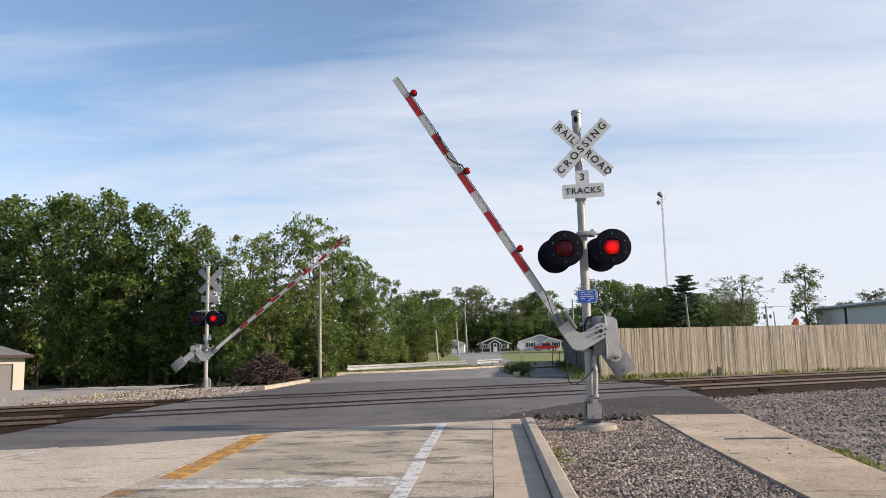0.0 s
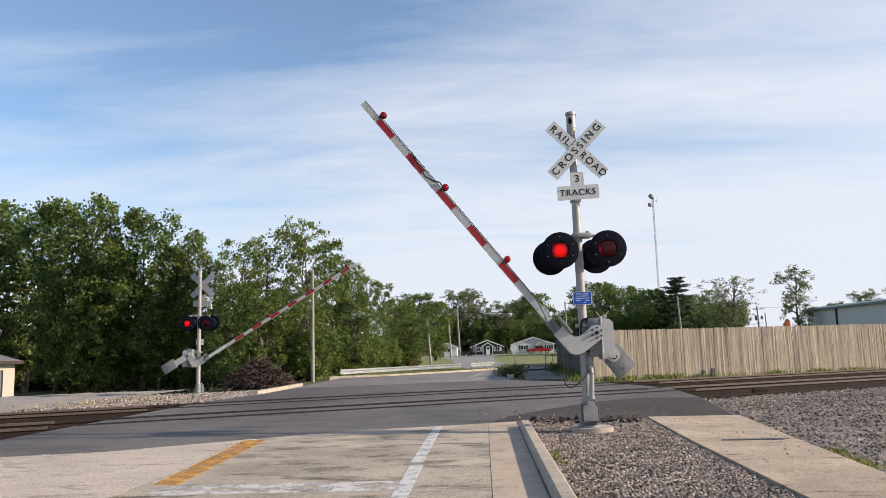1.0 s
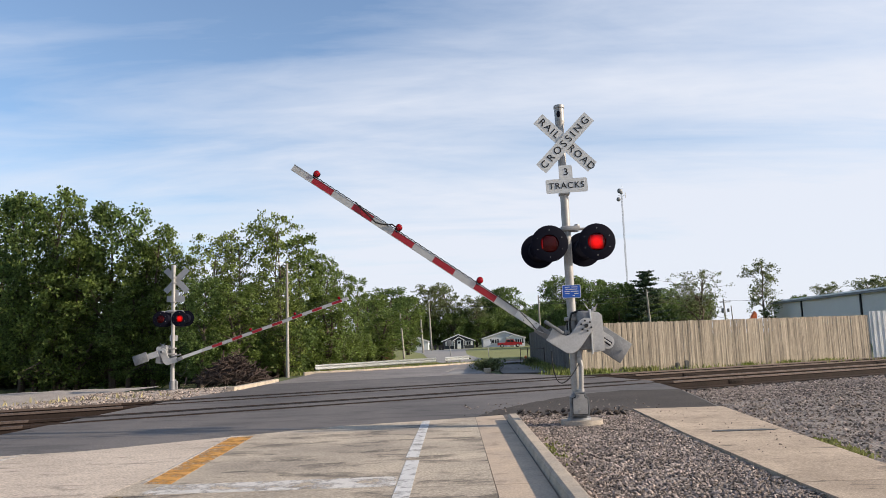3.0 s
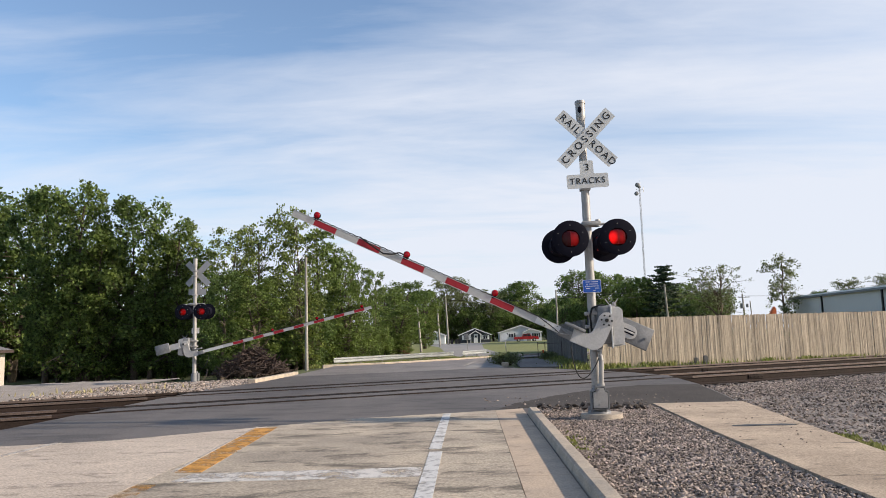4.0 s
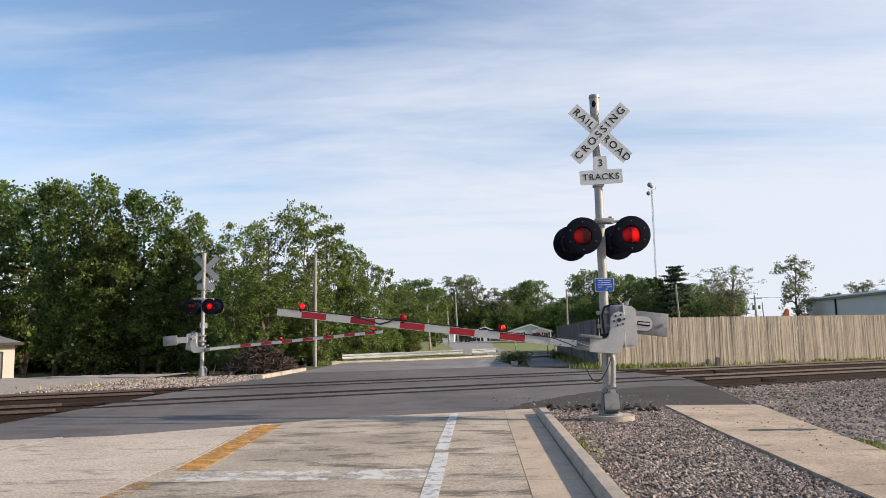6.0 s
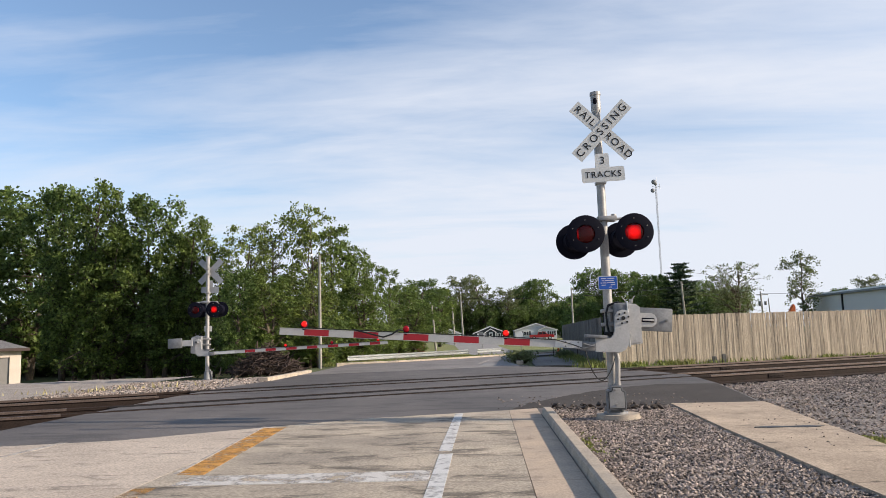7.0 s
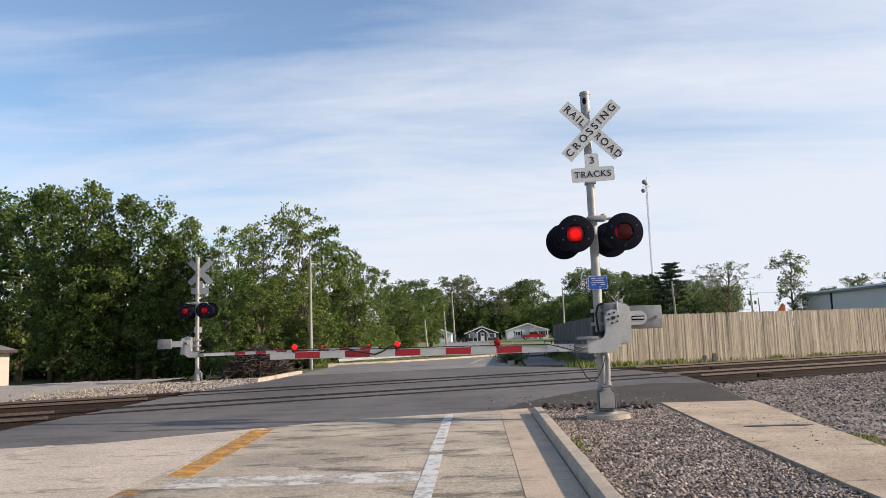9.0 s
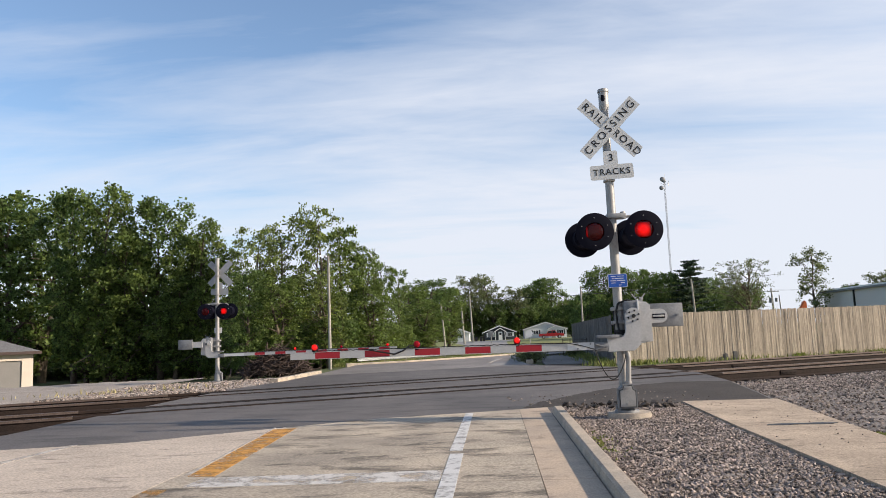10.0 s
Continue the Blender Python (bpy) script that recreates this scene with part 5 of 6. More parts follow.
def corrugated(name, a, b, h, label):
    a, b = Vector((*a, -0.12)), Vector((*b, -0.12))
    d = (b - a).normalized()
    n = Vector((d.y, -d.x, 0))
    root = thing(name, Matrix.Identity(4), label, "fence")
    L = (b - a).length
    s = 0.0
    while s < L:
        bm = bmesh.new()
        prof = [(0, 0), (0.10, 0), (0.14, 0.04), (0.24, 0.04), (0.28, 0), (0.39, 0), (0.43, 0.04), (0.53, 0.04), (0.57, 0), (0.68, 0), (0.72, 0.04), (0.82, 0.04), (0.86, 0), (0.9, 0)]
        lo = [bm.verts.new(a + d * (s + u) + n * v) for u, v in prof]
        hi = [bm.verts.new(a + d * (s + u) + n * v + Vector((0, 0, h))) for u, v in prof]
        for i in range(len(prof) - 1):
            bm.faces.new((lo[i], lo[i + 1], hi[i + 1], hi[i]))
        bmesh.ops.solidify(bm, geom=bm.faces[:], thickness=0.004)
        part("panel", bm, WHITEMETAL, root, smooth=False)
        s += 0.902
    return root


corrugated("metal_fence", (20.02, 36.2), (36, 39.6), 2.35, "bright white corrugated metal fence")


for sx_, hh in ((9.98, 0.34), (10.42, 0.42)):
    st = solo("post_stump", plate(bmesh.new(), [(-0.09, 0), (0.09, 0), (0.085, hh - 0.05), (0.02, hh), (-0.08, hh - 0.03)], -0.09, 0.09, 0.012), FENCEDARK, "dark weathered post stump at the foot of the fence", "post", at=pose(sx_, 33.0 + (sx_ - 5.15) * 0.22 - 0.28, -0.14), group="post stumps")


def weed_strip(name, spots, h, label, seed, material=None):
    rs = np.random.RandomState(seed)
    verts, faces = [], []
    for x, y, z in spots:
        hh = h * (0.4 + 0.9 * rs.rand())
        a = rs.rand() * 6.28
        lean = rs.randn(2) * 0.3 * hh
        w = 0.012 + 0.012 * rs.rand() + 0.02 * h
        i = len(verts)
        c, s = math.cos(a) * w, math.sin(a) * w
        verts += [(x - c, y - s, z), (x + c, y + s, z), (x + c * 0.7 + lean[0] * 0.4, y + s * 0.7 + lean[1] * 0.4, z + hh * 0.6), (x - c * 0.7 + lean[0] * 0.4, y - s * 0.7 + lean[1] * 0.4, z + hh * 0.6), (x + lean[0], y + lean[1], z + hh)]
        faces += [(i, i + 1, i + 2, i + 3), (i + 3, i + 2, i + 4)]
    return tagged(new(name, raw(name, verts, faces, material or GRASS)), label, "weeds", kind="stuff")


fy = lambda x: 33.0 + (x - 5.15) * 0.22
rs0 = random.Random(8)
weed_strip("weeds", [(x, fy(x) - 0.05 - abs(rs0.gauss(0, 0.45)), -0.12) for x in (rs0.uniform(4.4, 21.5) for _ in range(3400)) if noise.noise((x * 0.55, 3, 0)) > 0.08 or rs0.random() < 0.12], 0.22, "green weeds along the foot of the fence", 31)
weed_strip("weeds", [(5.0 - abs(rs0.gauss(0, 0.5)) + (y - 33) * 0.03, y, -0.11) for y in (rs0.uniform(32.0, 48) for _ in range(1700))], 0.26, "green weeds beside the dark fence", 32)
weed_strip("weeds", [(WR(y) + 0.05 + abs(rs0.gauss(0, 0.10)), y, 0.0) for y in [rs0.gauss(c, 0.2) for c in (9.05, 9.9) for _ in range(120)]], 0.04, "short bright grass beside the sidewalk", 33)
weed_strip("weeds", [(1.2 + abs(rs0.gauss(0, 0.12)), y, 0.0) for y in [rs0.gauss(9.9, 0.5) for _ in range(90)]], 0.035, "sparse grass behind the kerb", 34)
weed_strip("weeds", [(x, 27.9 + SLOPE * x + rs0.gauss(0, 0.5) + 2.2, -0.08) for x in (rs0.gauss(-12.2, 1.6) for _ in range(150)) if x < -9], 0.2, "dry straw-coloured weeds on the gravel strip", 35, STRAW)
weed_strip("weeds", [(x, 41.9 + (x + 8) * 0.93 + abs(rs0.gauss(0, 0.7)) + 0.5, -0.1) for x in (rs0.uniform(-9, 2) for _ in range(2600))], 0.22, "rough grass under the guard rail", 36)


def flat(name, outline, material, label, z, kind_word="lawn"):
    return solo(name, slab(bmesh.new(), outline, z - 0.05, z), material, label, kind_word, "structure")


flat("lawn", [(-60, 62), (-1.0, 56), (12, 60.5), (60, 62), (60, 200), (-60, 200)], LAWN, "mown green lawn before the houses", -0.03)
flat("driveway", [(-0.9, 54), (2.6, 57), (1.6, 90), (2.2, 140), (4.5, 172), (-9.9, 165), (-4.5, 110), (-2.6, 75)], DRIVE, "pale grey side road leading to the houses", -0.015, "road")
flat("driveway", [(2.2, 33.9), (4.7, 33.9), (4.9, 38), (4.4, 47), (2.9, 46), (2.3, 38)], ASPHALT, "dark driveway beside the fence", -0.02, "driveway")
flat("apron", [(-0.3, 34.2), (1.45, 34.6), (1.2, 38), (0.9, 39), (-0.1, 38.0)], DRIVE, "pale concrete patch on the far road", 0.012, "road")


def guard_rail(a, b, label):
    root = thing("guard_rail", Matrix.Translation((0, 0, 0.06)), label, "guard rail", "guard rails")
    a, b = Vector((*a, 0)), Vector((*b, 0))
    d = (b - a).normalized()
    n = Vector((d.y, -d.x, 0))
    bm = bmesh.new()
    prof = [(0.0, 0.06), (0.05, 0.09), (0.05, 0.15), (0.0, 0.20), (0.0, 0.23), (0.05, 0.27), (0.05, 0.33), (0.0, 0.36)]
    lo = [bm.verts.new(a + n * u + Vector((0, 0, z))) for u, z in prof]
    hi = [bm.verts.new(b + n * u + Vector((0, 0, z))) for u, z in prof]
    for i in range(len(prof) - 1):
        bm.faces.new((lo[i], hi[i], hi[i + 1], lo[i + 1]))
    bmesh.ops.solidify(bm, geom=bm.faces[:], thickness=0.006)
    part("beam", bm, GALVWHITE, root, smooth=False)
    s = 0.4
    while s < (b - a).length:
        p = a + d * s - n * 0.09
        bm = bmesh.new()
        box(bm, p.x - 0.07, p.x + 0.07, p.y - 0.07, p.y + 0.07, -0.4, 0.33, 0.01)
        part("post", bm, POLEWOOD, root, "dark wooden post")
        s += 1.95
    return root


guard_rail((-8.0, 43.4), (-1.25, 53.0), "long white steel guard rail beside the bend")
guard_rail((-0.6, 53.2), (1.15, 56.4), "short white steel guard rail beyond the bend")


def pole(x, y, h, r, label, lean=(0, 0), arm=False, lamp=False, drum=False, base=-0.2):
    root = thing("utility_pole", pose(x, y, base), label, "utility pole", "utility poles")
    bm = bmesh.new()
    rod(bm, (0, 0, 0), (lean[0], lean[1], h - base), r, r * 0.65, 10)
    part("shaft", bm, POLEWOOD, root)
    if arm:
        bm = bmesh.new()
        box(bm, -1.1, 1.1, -0.05, 0.05, h - base - 0.75, h - base - 0.6)
        for dx in (-1, -0.4, 0.4, 1):
            rod(bm, (dx, 0, h - base - 0.62), (dx, 0, h - base - 0.4), 0.05, seg=6)
        part("crossarm", bm, POLEWOOD, root)
    if drum:
        bm = bmesh.new()
        rod(bm, (-0.55, -0.1, h - base - 2.9), (-0.55, -0.1, h - base - 1.9), 0.33, seg=12)
        rod(bm, (0.5, -0.1, h - base - 2.7), (0.5, -0.1, h - base - 2.0), 0.25, seg=12)
        part("transformer", bm, DARKGREY, root)
    if lamp:
        bm = bmesh.new()
        pipe(bm, [(0, 0, h - base - 0.1), (-0.2, -0.15, h - base + 0.03), (-0.4, -0.3, h - base)], 0.02, 6)
        rod(bm, (-0.4, -0.3, h - base - 0.08), (-0.4, -0.3, h - base + 0.02), 0.085, 0.05, 12)
        part("yard_lamp", bm, GALVWHITE, root, "small pale yard lamp")
    return root


pole(-8.95, 40.6, 6.05, 0.095, "slender pale utility pole with a small lamp", lamp=True)
pole(-4.84, 120, 7.3, 0.17, "pale wooden utility pole", (-0.35, 0))
pole(-4.05, 140, 8.9, 0.19, "pale wooden utility pole", (-0.3, 0))
pole(-5.0, 76, 4.6, 0.12, "pale short leaning pole", (-0.3, 0))
pole(7.0, 60, 4.95, 0.09, "grey utility pole behind the fence")
pole(31.8, 120, 8.9, 0.2, "pale wooden utility pole before the pine", (-0.4, 0))
pole(54.8, 150, 8.3, 0.22, "dark utility pole with crossarm and transformers", (-0.3, 0), True, False, True)
pole(63.7, 170, 7.6, 0.17, "thin dark utility pole", (-0.3, 0))


def wire(a, b, sag, r, name="power_line", label="thin dark overhead power line"):
    a, b = Vector(a), Vector(b)
    bm = bmesh.new()
    pts = [a.lerp(b, u / 14) - Vector((0, 0, sag * 4 * (u / 14) * (1 - u / 14))) for u in range(15)]
    pipe(bm, pts, r, 5)
    return solo(name, bm, CABLE, label, "cable")


wire((7.0, 60, 4.8), (31.6, 120, 8.3), 0.5, 0.012)
wire((7.0, 60, 4.4), (31.6, 120, 7.6), 0.5, 0.012)
wire((-4.3, 140, 8.4), (31.5, 120, 8.2), 0.8, 0.03)
wire((54.6, 150, 7.9), (90, 140, 9.0), 0.8, 0.03)
wire((31.5, 120, 8.0), (54.6, 150, 7.8), 0.8, 0.025)


def radio_tower(x, y, h):
    root = thing("radio_tower", pose(x, y, -0.2), "tall slender grey lattice radio mast with dishes", "tower")
    bm = bmesh.new()
    legs = [(0.27 * math.cos(a), 0.27 * math.sin(a)) for a in (0.3, 2.4, 4.5)]
    for lx, ly in legs:
        rod(bm, (lx, ly, 0), (lx, ly, h), 0.045, seg=5)
    part("legs", bm, DARKGREY, root)
    bm = bmesh.new()
    for k in range(34):
        z = h - 1.15 * (k + 1)
        for i in range(3):
            p, q = legs[i], legs[(i + 1) % 3]
            rod(bm, (*p, z), (*q, z + 1.15), 0.025, seg=4)
    part("bracing", bm, DARKGREY, root)
    for px_, z, r in ((-0.7, h - 0.3, 0.85), (-1.2, h - 3.2, 0.75), (-0.2, h - 0.9, 0.6)):
        bm = bmesh.new()
        bmesh.ops.create_uvsphere(bm, u_segments=14, v_segments=8, radius=r, matrix=Matrix.Translation((px_, -0.5, z)) @ Matrix.Diagonal((1, 0.45, 1, 1)))
        part("dish", bm, DARKGREY, root)
    bm = bmesh.new()
    rod(bm, (0.3, 0, h), (0.3, 0, h + 1.6), 0.06, seg=6)
    for k in (-1.2, 1.3):
        rod(bm, (0, 0, h - 2.2), (k, 0, h - 1.6), 0.06, seg=5)
    rod(bm, (1.3, 0, h - 2.6), (1.3, 0, h - 0.8), 0.08, seg=5)
    part("antenna", bm, ALU, root)
    return root


radio_tower(59.1, 249.5, 51.2)


def window_unit(parent, x, y, z, w, h, shutters=False):
    win = part("window", box(bmesh.new(), x - w / 2, x + w / 2, y - 0.06, y, z - h / 2, z + h / 2), WHITETRIM, parent, smooth=False)
    for k in (-1, 1):
        part("pane", box(bmesh.new(), x + k * w * 0.24 - w * 0.19, x + k * w * 0.24 + w * 0.19, y - 0.075, y - 0.062, z - h * 0.4, z + h * 0.4), PANE, win, smooth=False)
    if shutters:
        for k in (-1, 1):
            part("shutter", box(bmesh.new(), x + k * (w / 2 + 0.25) - 0.2, x + k * (w / 2 + 0.25) + 0.2, y - 0.06, y, z - h / 2, z + h / 2), shutters, win, smooth=False)
    return win


def gable(parent, x0, x1, y0, y1, eave, apex, ax, siding, over=0.35):
    """Front-facing gable house shell with wall, roof and fascia."""
    bm = bmesh.new()
    plate(bm, [(x0, 0), (x1, 0), (x1, eave), (ax, apex - 0.1), (x0, eave)], y0, y1)
    part("wall", bm, siding, parent, smooth=False)
    for k, xe in ((0, x0 - over), (1, x1 + over)):
        ez = eave - over * (apex - eave) / abs(xe - ax) + 0.05
        bm = bmesh.new()
        plate(bm, [(xe, ez), (ax, apex + 0.03), (ax, apex + 0.15), (xe, ez + 0.12)], y0 - over, y1 + over)
        part("roof", bm, SHINGLE, parent, smooth=False)
        bm = bmesh.new()
        plate(bm, [(xe, ez - 0.12), (ax, apex - 0.10), (ax, apex + 0.12), (xe, ez + 0.10)], y0 - over - 0.05, y0 - over - 0.004)
        part("fascia", bm, WHITETRIM, parent, smooth=False)


h1 = thing("house", pose(0, 0, -0.03), "small dark slate-sided house with white trim and porch", "house", "houses")
gable(h1, -2.55, 4.95, 180, 190, 1.85, 3.35, 1.25, SIDING_DARK)
gable(h1, 0.1, 2.6, 178.6, 180.2, 1.95, 2.75, 1.35, SIDING_DARK, 0.25)
for x in (0.2, 2.5):
    part("porch_post", box(bmesh.new(), x - 0.08, x + 0.08, 178.4, 178.56, 0, 2.0), WHITETRIM, h1, smooth=False)
d1 = part("door", box(bmesh.new(), 0.95, 1.85, 178.5, 178.59, 0, 1.95), WHITETRIM, h1, "white panelled front door", smooth=False)
part("pane", box(bmesh.new(), 1.15, 1.65, 178.46, 178.495, 1.2, 1.7), PANE, d1, smooth=False)
window_unit(h1, -0.95, 180, 1.25, 1.0, 1.05, WHITETRIM)
window_unit(h1, 3.7, 180, 1.25, 1.0, 1.05, WHITETRIM)
h2 = thing("house", pose(0, 0, -0.03), "small white house with low gable and shuttered windows", "house", "houses")
gable(h2, 7.4, 17.2, 186, 196, 2.2, 3.85, 12.7, SIDING_WHITE)
gable(h2, 13.2, 17.6, 184.6, 186.1, 2.15, 2.95, 15.0, SIDING_WHITE, 0.25)
window_unit(h2, 10.2, 186, 1.45, 1.3, 1.1, SIDING_DARK)
window_unit(h2, 16.3, 184.6, 1.35, 1.1, 1.1, SIDING_DARK)
part("door", box(bmesh.new(), 14.0, 14.9, 184.5, 184.59, 0, 1.95), DOORGREY, h2, smooth=False)
h3 = thing("house", pose(0, 0, -0.03), "pale low house behind the poles", "house", "houses")
gable(h3, -10.5, -5.8, 172, 180, 1.9, 2.9, -8.1, SIDING_WHITE)
window_unit(h3, -7.4, 172, 1.2, 1.0, 0.9)
for x in (-4.6, -3.9, -2.9, -2.3):
    b = thing("waste_bin", pose(x, 160, -0.10), "dark wheeled waste bin beside the road", "bin", "bins")
    part("body", plate(bmesh.new(), [(-0.24, 0.08), (0.24, 0.08), (0.3, 1.0), (-0.3, 1.0)], -0.3, 0.3), TYRE, b, smooth=False)
    part("lid", box(bmesh.new(), -0.32, 0.32, -0.34, 0.32, 1.0, 1.07, 0.02), TYRE, b)


def pickup(x, y):
    root = thing("pickup_truck", pose(x, y, -0.03), "bright red pickup truck parked before the white house", "pickup truck")
    bm = bmesh.new()
    plate(bm, [(-2.7, 0.5), (2.7, 0.5), (2.75, 0.95), (2.55, 1.08), (1.25, 1.14), (-0.95, 1.14), (-0.95, 1.10), (-2.65, 1.10), (-2.75, 0.9)], -0.95, 0.95, 0.05)
    part("body", bm, REDPAINT, root)
    bm = bmesh.new()
    plate(bm, [(1.3, 1.13), (0.75, 1.72), (-0.65, 1.75), (-0.98, 1.13)], -0.82, 0.82, 0.05)
    part("cab", bm, REDPAINT, root)
    for x0, x1 in ((-0.72, 0.1), (0.18, 0.98)):
        part("window", plate(bmesh.new(), [(x0, 1.18), (x1, 1.18), (min(x1, 0.72), 1.62), (x0 + 0.05, 1.64)], -0.84, -0.825), PANE, root, smooth=False)
    for wx in (-1.75, 1.75):
        for wy in (-0.88, 0.88):
            w = part("wheel", rod(bmesh.new(), (wx, wy - 0.12, 0.38), (wx, wy + 0.12, 0.38), 0.38, seg=20), TYRE, root)
            part("rim", rod(bmesh.new(), (wx, wy - 0.135, 0.38), (wx, wy + 0.135, 0.38), 0.21, seg=14), ALU, w)
    part("bumper", box(bmesh.new(), 2.7, 2.85, -0.9, 0.9, 0.42, 0.62, 0.02), ALU, root)


pickup(12.6, 168)


def road_sign(x, y):
    root = thing("road_sign", pose(x, y, -0.1), "round white road sign on a thin leaning post", "road sign")
    part("post", rod(bmesh.new(), (0.10, 0, 0), (0, 0, 1.5), 0.03, seg=8), GALV, root)
    part("plate", rod(bmesh.new(), (0, -0.03, 1.45), (0, -0.045, 1.45), 0.29, seg=8), WHITETRIM, root, smooth=False)


road_sign(2.75, 60)
rsb = thing("road_sign", pose(-0.25, 57.0, -0.1), "thin bare leaning sign post near the guard rail", "road sign")
part("post", rod(bmesh.new(), (0.1, 0, 0), (-0.05, 0, 1.75), 0.03, seg=8), GALV, rsb)
part("plate", box(bmesh.new(), -0.22, 0.12, -0.03, -0.018, 1.3, 1.75, 0.004), DARKGREY, rsb)


def garage():
    root = thing("garage", pose(-26.63 - 5.2 * math.cos(radians(36)), 42 - 5.2 * math.sin(radians(36)), -0.76, 0, 0, 36), "cream garage with grey roll door and hipped roof", "garage")
    root.scale = (0.875, 0.875, 0.875)
    part("wall", plate(bmesh.new(), [(0, 0), (0.35, 0), (0.35, 1.93), (5.3, 1.93), (5.3, 0), (5.95, 0), (5.95, 2.5), (0, 2.5)], 0, 0.2), CREAM, root, smooth=False)
    part("wall", box(bmesh.new(), 5.75, 5.95, 0.2, 7.0, 0, 2.5), CREAM, root, smooth=False)
    part("wall", box(bmesh.new(), 0, 0.2, 0.2, 7.0, 0, 2.5), CREAM, root, smooth=False)
    door = part("garage_door", box(bmesh.new(), 0.36, 5.29, 0.1, 0.14, 0, 1.93), DOORGREY, root, "taupe roll-up garage door", smooth=False)
    for z in (0.48, 0.96, 1.44):
        part("rib", box(bmesh.new(), 0.37, 5.28, 0.088, 0.1, z - 0.012, z + 0.012), DOORGREY, door, smooth=False)
    bm = bmesh.new()
    v = [bm.verts.new(p) for p in ((-0.45, -0.45, 2.5), (6.4, -0.45, 2.5), (6.4, 7.5, 2.5), (-0.45, 7.5, 2.5), (2.9, 3.0, 3.75), (2.9, 4.2, 3.75))]
    for f in ((0, 1, 4), (1, 2, 5, 4), (2, 3, 5), (3, 0, 4, 5)):
        bm.faces.new([v[i] for i in f])
    part("roof", bm, SHINGLE, root, smooth=False)
    part("fascia", box(bmesh.new(), -0.46, 6.41, -0.46, -0.43, 2.33, 2.52), BROWNTRIM, root, smooth=False)
    part("fascia", box(bmesh.new(), 6.385, 6.415, -0.42, 7.5, 2.33, 2.52), BROWNTRIM, root, smooth=False)


garage()


def metal_building():
    root = thing("metal_building", Matrix.Identity(4), "long low grey metal warehouse with pale roof edge", "warehouse")
    part("wall", box(bmesh.new(), 39.4, 39.6, 40, 92, -0.2, 4.85), BUILDING, root, smooth=False)
    part("wall", box(bmesh.new(), 39.6, 70, 91.8, 92, -0.2, 4.85), BUILDING, root, smooth=False)
    for y in (48.0, 60.0, 72.2, 84.4):
        part("downpipe", box(bmesh.new(), 39.25, 39.395, y - 0.09, y + 0.09, 0, 4.8), SIGNBLACK, root, "dark vertical downpipe", smooth=False)
    part("roof", plate(bmesh.new(), [(39.0, 4.93), (55, 6.2), (71, 4.93), (71, 5.05), (55, 6.35), (39.0, 5.08)], 39.5, 92.4), WHITEMETAL, root, smooth=False)
    part("gutter", box(bmesh.new(), 39.0, 39.3, 39.6, 92.3, 4.72, 4.92), DARKGREY, root, smooth=False)


metal_building()


def brush_pile(cx, cy, w, d, h, n, seed):
    rs = np.random.RandomState(seed)
    verts, faces = [], []
    for i in range(n):
        u, v = rs.randn(2) * 0.42
        top = h * math.exp(-(u * u + v * v) * 1.6)
        c = np.array([cx + u * w, cy + v * d, rs.rand() * top])
        a, e = rs.rand() * 6.28, rs.randn() * 0.45
        ln = 0.3 + 0.9 * rs.rand()
        q = np.array([math.cos(a) * math.cos(e), math.sin(a) * math.cos(e), math.sin(e)]) * ln * 0.5
        m = c + rs.randn(3) * 0.08
        r = 0.012 + 0.02 * rs.rand()
        tube_verts(verts, faces, [c - q, m, c + q], [r, r * 0.8, r * 0.4], 4)
    return tagged(new("brush_pile", raw("brush_pile", verts, faces, TWIG)), "heap of dry brown branches at the wood's edge", "branches", kind="stuff")


brush_pile(-10.1, 34.5, 1.55, 1.1, 1.15, 1300, 41)


def low_bush(x, y, w, h, seed, label):
    rs = np.random.RandomState(seed)
    root = thing("bush", pose(x, y, -0.1), label, "bush", "low bushes")
    verts, faces, ends = [], [], []
    for i in range(26):
        a = rs.rand() * 6.28
        e = np.array([math.cos(a) * w * rs.rand(), math.sin(a) * w * 0.6 * rs.rand(), h * (0.4 + 0.5 * rs.rand())])
        tube_verts(verts, faces, [(0, 0, 0), e * 0.6 + rs.randn(3) * 0.04, e], [0.02, 0.012, 0.005], 4)
        ends.append(e)
    part("stems", raw("stems", verts, faces, BARK), BARK, root)
    part("leaves", leaf_mesh("leaves", np.array(ends), 0.35, 45, 0.09, LEAF_GREY, rs), LEAF_GREY, root)


low_bush(1.6, 37.6, 0.75, 0.62, 51, "low grey-green weedy bush beside the road")
low_bush(2.0, 38.6, 0.6, 0.5, 52, "low grey-green weedy bush beside the road")
low_bush(4.6, 44.5, 0.5, 0.4, 53, "low weedy bush beside the dark fence")
solo("concrete_chunk", box(bmesh.new(), 1.42, 1.75, 35.6, 35.85, -0.05, 0.16, 0.03), KERB, "broken pale concrete block at the road edge", "concrete block")
mk = thing("marker_frame", pose(4.55, 47.5, -0.1), "orange marker and dark posts beside the driveway", "marker")
part("marker", rod(bmesh.new(), (0, 0, 0), (0, 0, 0.55), 0.16, 0.06, 12), ORANGE, mk)
for dx in (-0.3, 0.15, 1.2):
    part("post", rod(bmesh.new(), (dx, 0.2, 0), (dx, 0.2, 1.05), 0.025, seg=6), BROWNTRIM, mk)
part("top_rail", rod(bmesh.new(), (-0.3, 0.2, 0.95), (1.2, 0.2, 0.95), 0.015, seg=6), BROWNTRIM, mk)
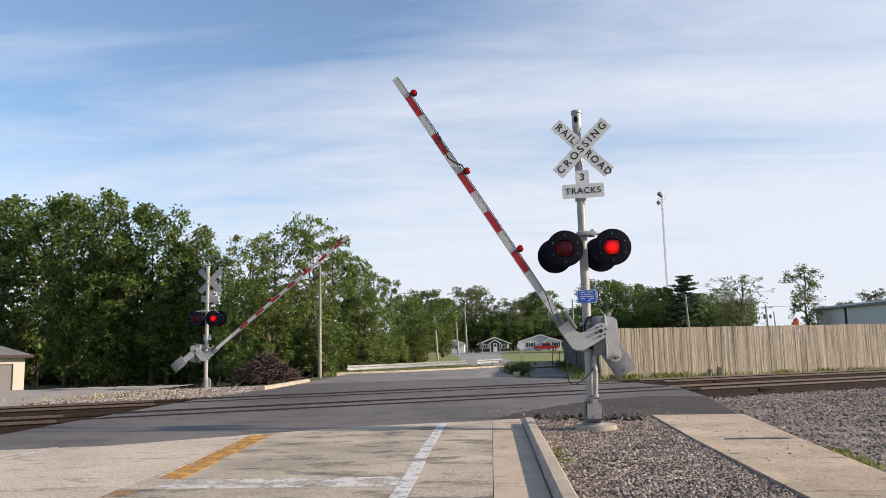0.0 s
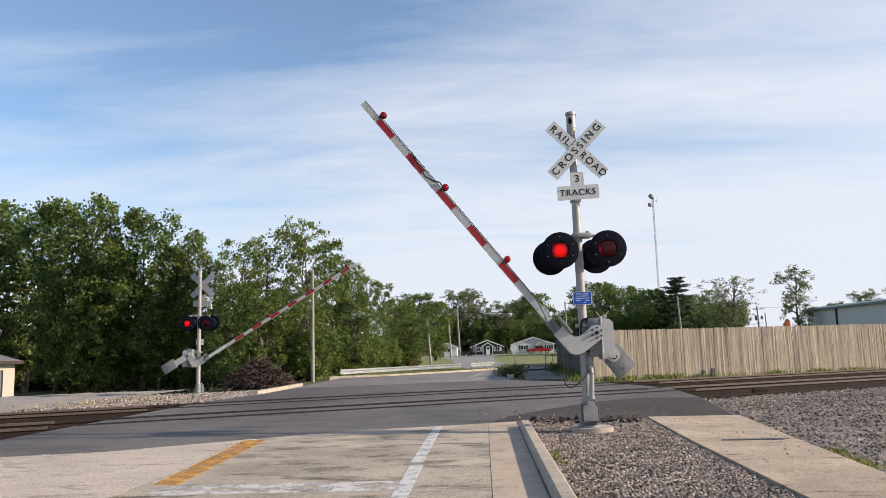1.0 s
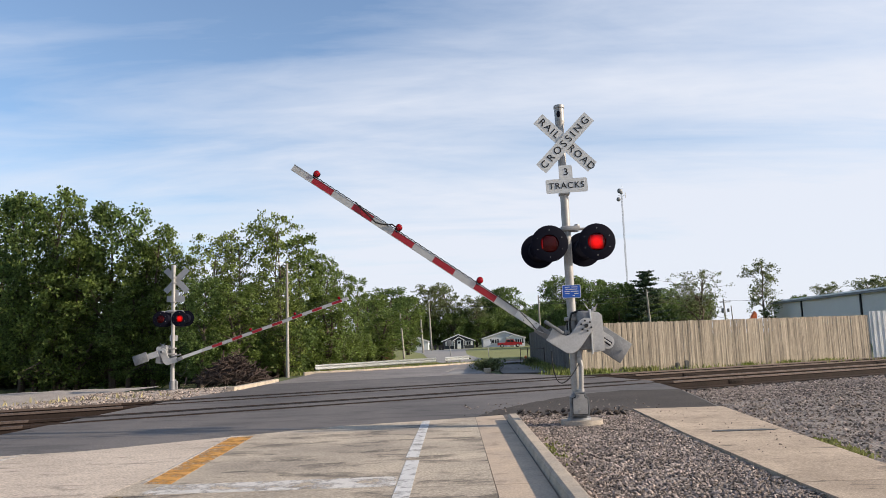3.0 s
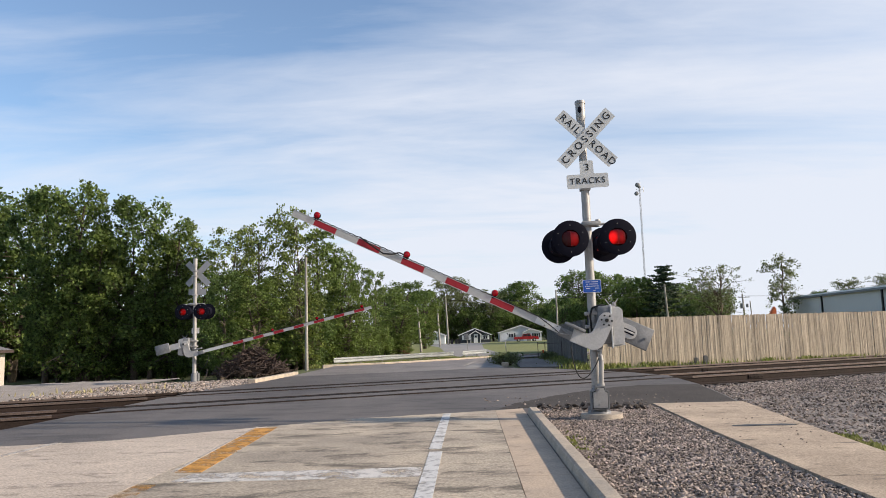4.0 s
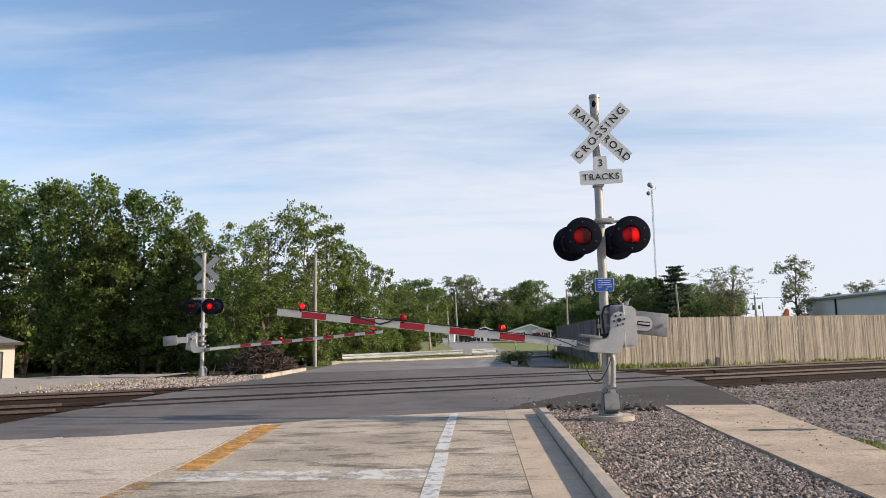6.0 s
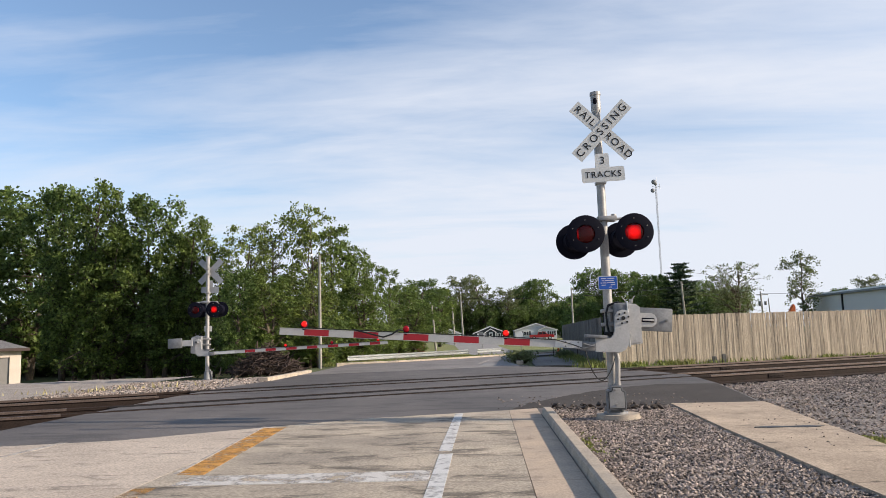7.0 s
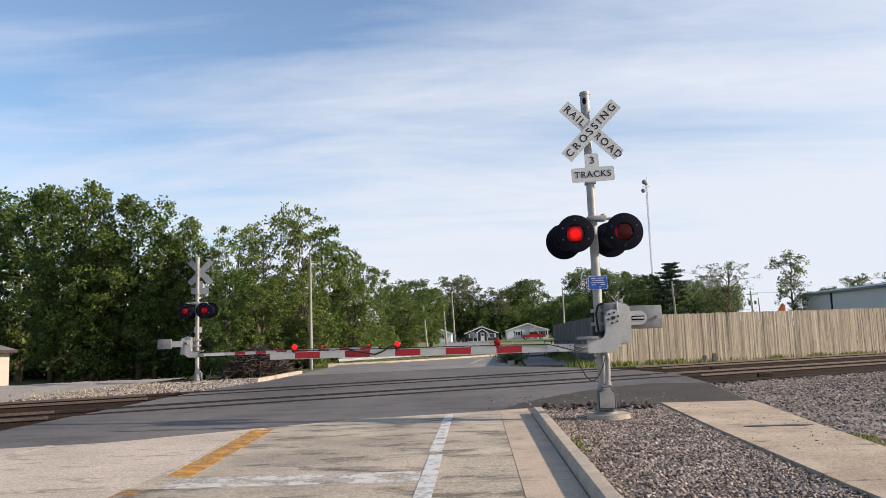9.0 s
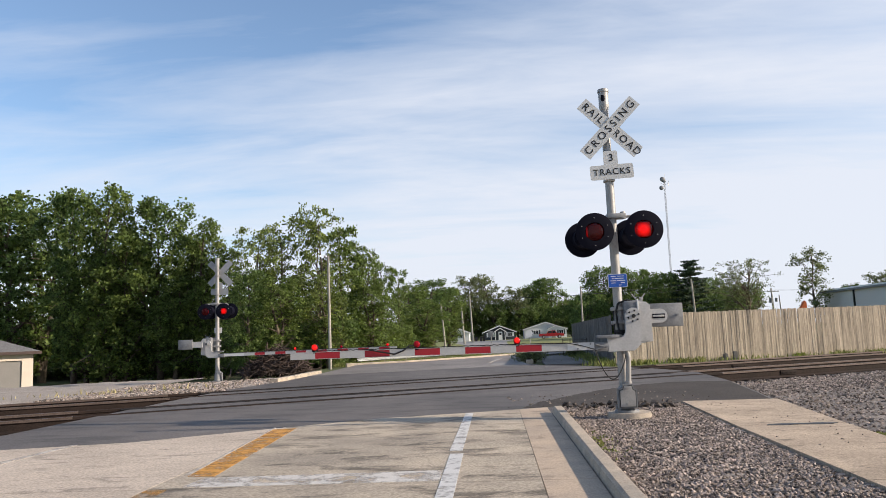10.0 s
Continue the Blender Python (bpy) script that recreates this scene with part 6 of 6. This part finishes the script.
shed = thing("wooden_box", pose(-6.4, 71.5, -0.12), "red-brown wooden bin at the wood's edge", "wooden bin")
for k in range(5):
    part("board", box(bmesh.new(), -0.55, 0.55, -0.5 - 0.02, -0.5, 0.02 + 0.26 * k, 0.26 + 0.26 * k), BRICKRED, shed, smooth=False)
part("body", box(bmesh.new(), -0.53, 0.53, -0.498, 0.5, 0, 1.3), BRICKRED, shed, smooth=False)
tr = thing("trailer", pose(-9.1, 80, -0.1), "small white trailer half hidden by trees", "trailer")
part("body", box(bmesh.new(), -1.6, 1.3, 0, 2, 0.7, 2.3, 0.1), WHITETRIM, tr)
part("window", box(bmesh.new(), -0.6, 0.4, -0.02, -0.004, 1.4, 1.9), PANE, tr, smooth=False)
for wx in (-0.8, 0.6):
    part("wheel", rod(bmesh.new(), (wx, -0.05, 0.35), (wx, 0.15, 0.35), 0.35, seg=14), TYRE, tr)


def pine_tree(x, y, h):
    rs = np.random.RandomState(61)
    root = thing("pine_tree", pose(x, y, -0.1), "tall dark layered pine tree", "tree", "trees")
    verts, faces, ends = [], [], []
    tube_verts(verts, faces, [(0, 0, 0), (0, 0, h * 0.5), (0.1, 0, h * 0.97)], [0.3, 0.2, 0.03], 8)
    for ring in range(13):
        u0 = 0.14 + 0.83 * ring / 13
        for k in range(8):
            u = u0 + 0.02 * rs.randn()
            a = k * 0.785 + ring * 0.4 + rs.randn() * 0.2
            ln = (1.03 - u) ** 0.65 * 4.6 * (0.65 + 0.55 * rs.rand())
            s = np.array([0, 0, h * u])
            e = s + np.array([math.cos(a) * ln, math.sin(a) * ln, 0.16 * ln])
            tube_verts(verts, faces, [s, e], [0.06, 0.01], 4)
            ends += [s + (e - s) * f for f in (0.35, 0.55, 0.75, 0.95)]
    part("trunk", raw("trunk", verts, faces, BARK), BARK, root)
    part("crown", leaf_mesh("crown", np.array(ends), 0.75, 26, 0.30, NEEDLE, rs, flat=0.22), NEEDLE, root)


pine_tree(33.4, 128, 13.0)
lift = thing("orange_lift", pose(33.7, 84, -0.15), "orange machine top on a dark mast showing above the fence", "machine")
part("mast", rod(bmesh.new(), (0, 0, 0), (0, 0, 3.2), 0.09, seg=8), DARKGREY, lift)
part("head", plate(bmesh.new(), [(-0.34, 3.1), (0.30, 3.1), (0.30, 3.65), (0.12, 3.9), (-0.08, 3.6)], -0.25, 0.25, 0.03), ORANGE, lift)


# ---- motion ----
def motions():
    near = [(0, 58.2), (0.5, 54.9), (1, 52.1), (1.5, 49.1), (2, 45.9), (2.75, 38.4), (3.5, 30.9), (4, 25.9), (4.5, 20.7), (5, 15.7), (5.5, 10.9), (5.7, 8.9), (6.0, 7.4), (6.4, 6.2), (6.8, 5.4), (7, 4.6), (7.2, 3.5), (7.5, 2.4), (7.8, 1.4), (8, 1.1), (8.5, 0.7), (10, 0.5)]
    far = [(0, 39.4), (0.5, 35.0), (1, 30.7), (1.5, 26.9), (2, 23.4), (2.75, 19.1), (3.5, 15.2), (4, 12.9), (4.5, 10.7), (5, 8.5), (5.5, 6.3), (6.3, 3.8), (7, 1.8), (7.5, 1.0), (8, 0.6), (8.5, 0.4), (9, 0.3), (10, 0.3)]
    for arm, hub, is_far in ARMS:
        walk(arm, [(t, pose(hub.x, hub.y, hub.z, 0, a, 0)) for t, a in (far if is_far else near)])
    for cord, p, is_far in CORDS:
        walk(cord, [(t, pose(p.x, p.y, p.z, 0, a * 0.42, 0)) for t, a in (far if is_far else near)])
    flips = [0.41 + FLASH * k for k in range(14)]

    def turning(start, lit_even):
        """Rows of (time, angle) of an added lamp piece that turns half round at each change."""
        rows, a = [(0.0, 0.0 if lit_even else 180.0)], 0.0 if lit_even else 180.0
        for t in flips:
            f = round((t + start) * 30)
            if f + 4 > 299:
                break
            rows += [((f - 4) / 30, a), ((f - 3) / 30, a + 45), ((f - 2) / 30, a + 90), ((f + 1) / 30, a + 90), ((f + 1.5) / 30, a + 135), ((f + 2) / 30, a + 180)]
            a += 180
        return rows + [(10.0, a)]

    for i, (turn_piece, y, tag) in enumerate(TURN_PIECES):
        rows = turning(0.0 if i < 4 else 0.07, tag == "R")
        walk(turn_piece, [(t, pose(0, y, 0, 0, 0, a)) for t, a in rows])
    for turn_piece, p, k, is_far in ARMLAMPS:
        if k == 0:    # the tip lamp comes on as the arm nears its rest
            rows = [(0.0, 180.0), (5.0, 180.0), (5.1, 240.0), (5.2, 300.0), (5.3, 360.0), (10.0, 360.0)]
        else:
            rows = [(t, a) for t, a in turning(0.0, k == 2) if t > 5.6]
            first = rows[0][1]
            if first % 360 == 0:
                rows = [(0.0, first - 180), (5.4, first - 180), (5.45, first - 120), (5.5, first - 60), (5.55, first)] + rows
            else:
                rows = [(0.0, first)] + rows
        walk(turn_piece, [(t, pose(*p, 0, 0, a)) for t, a in rows])


motions()
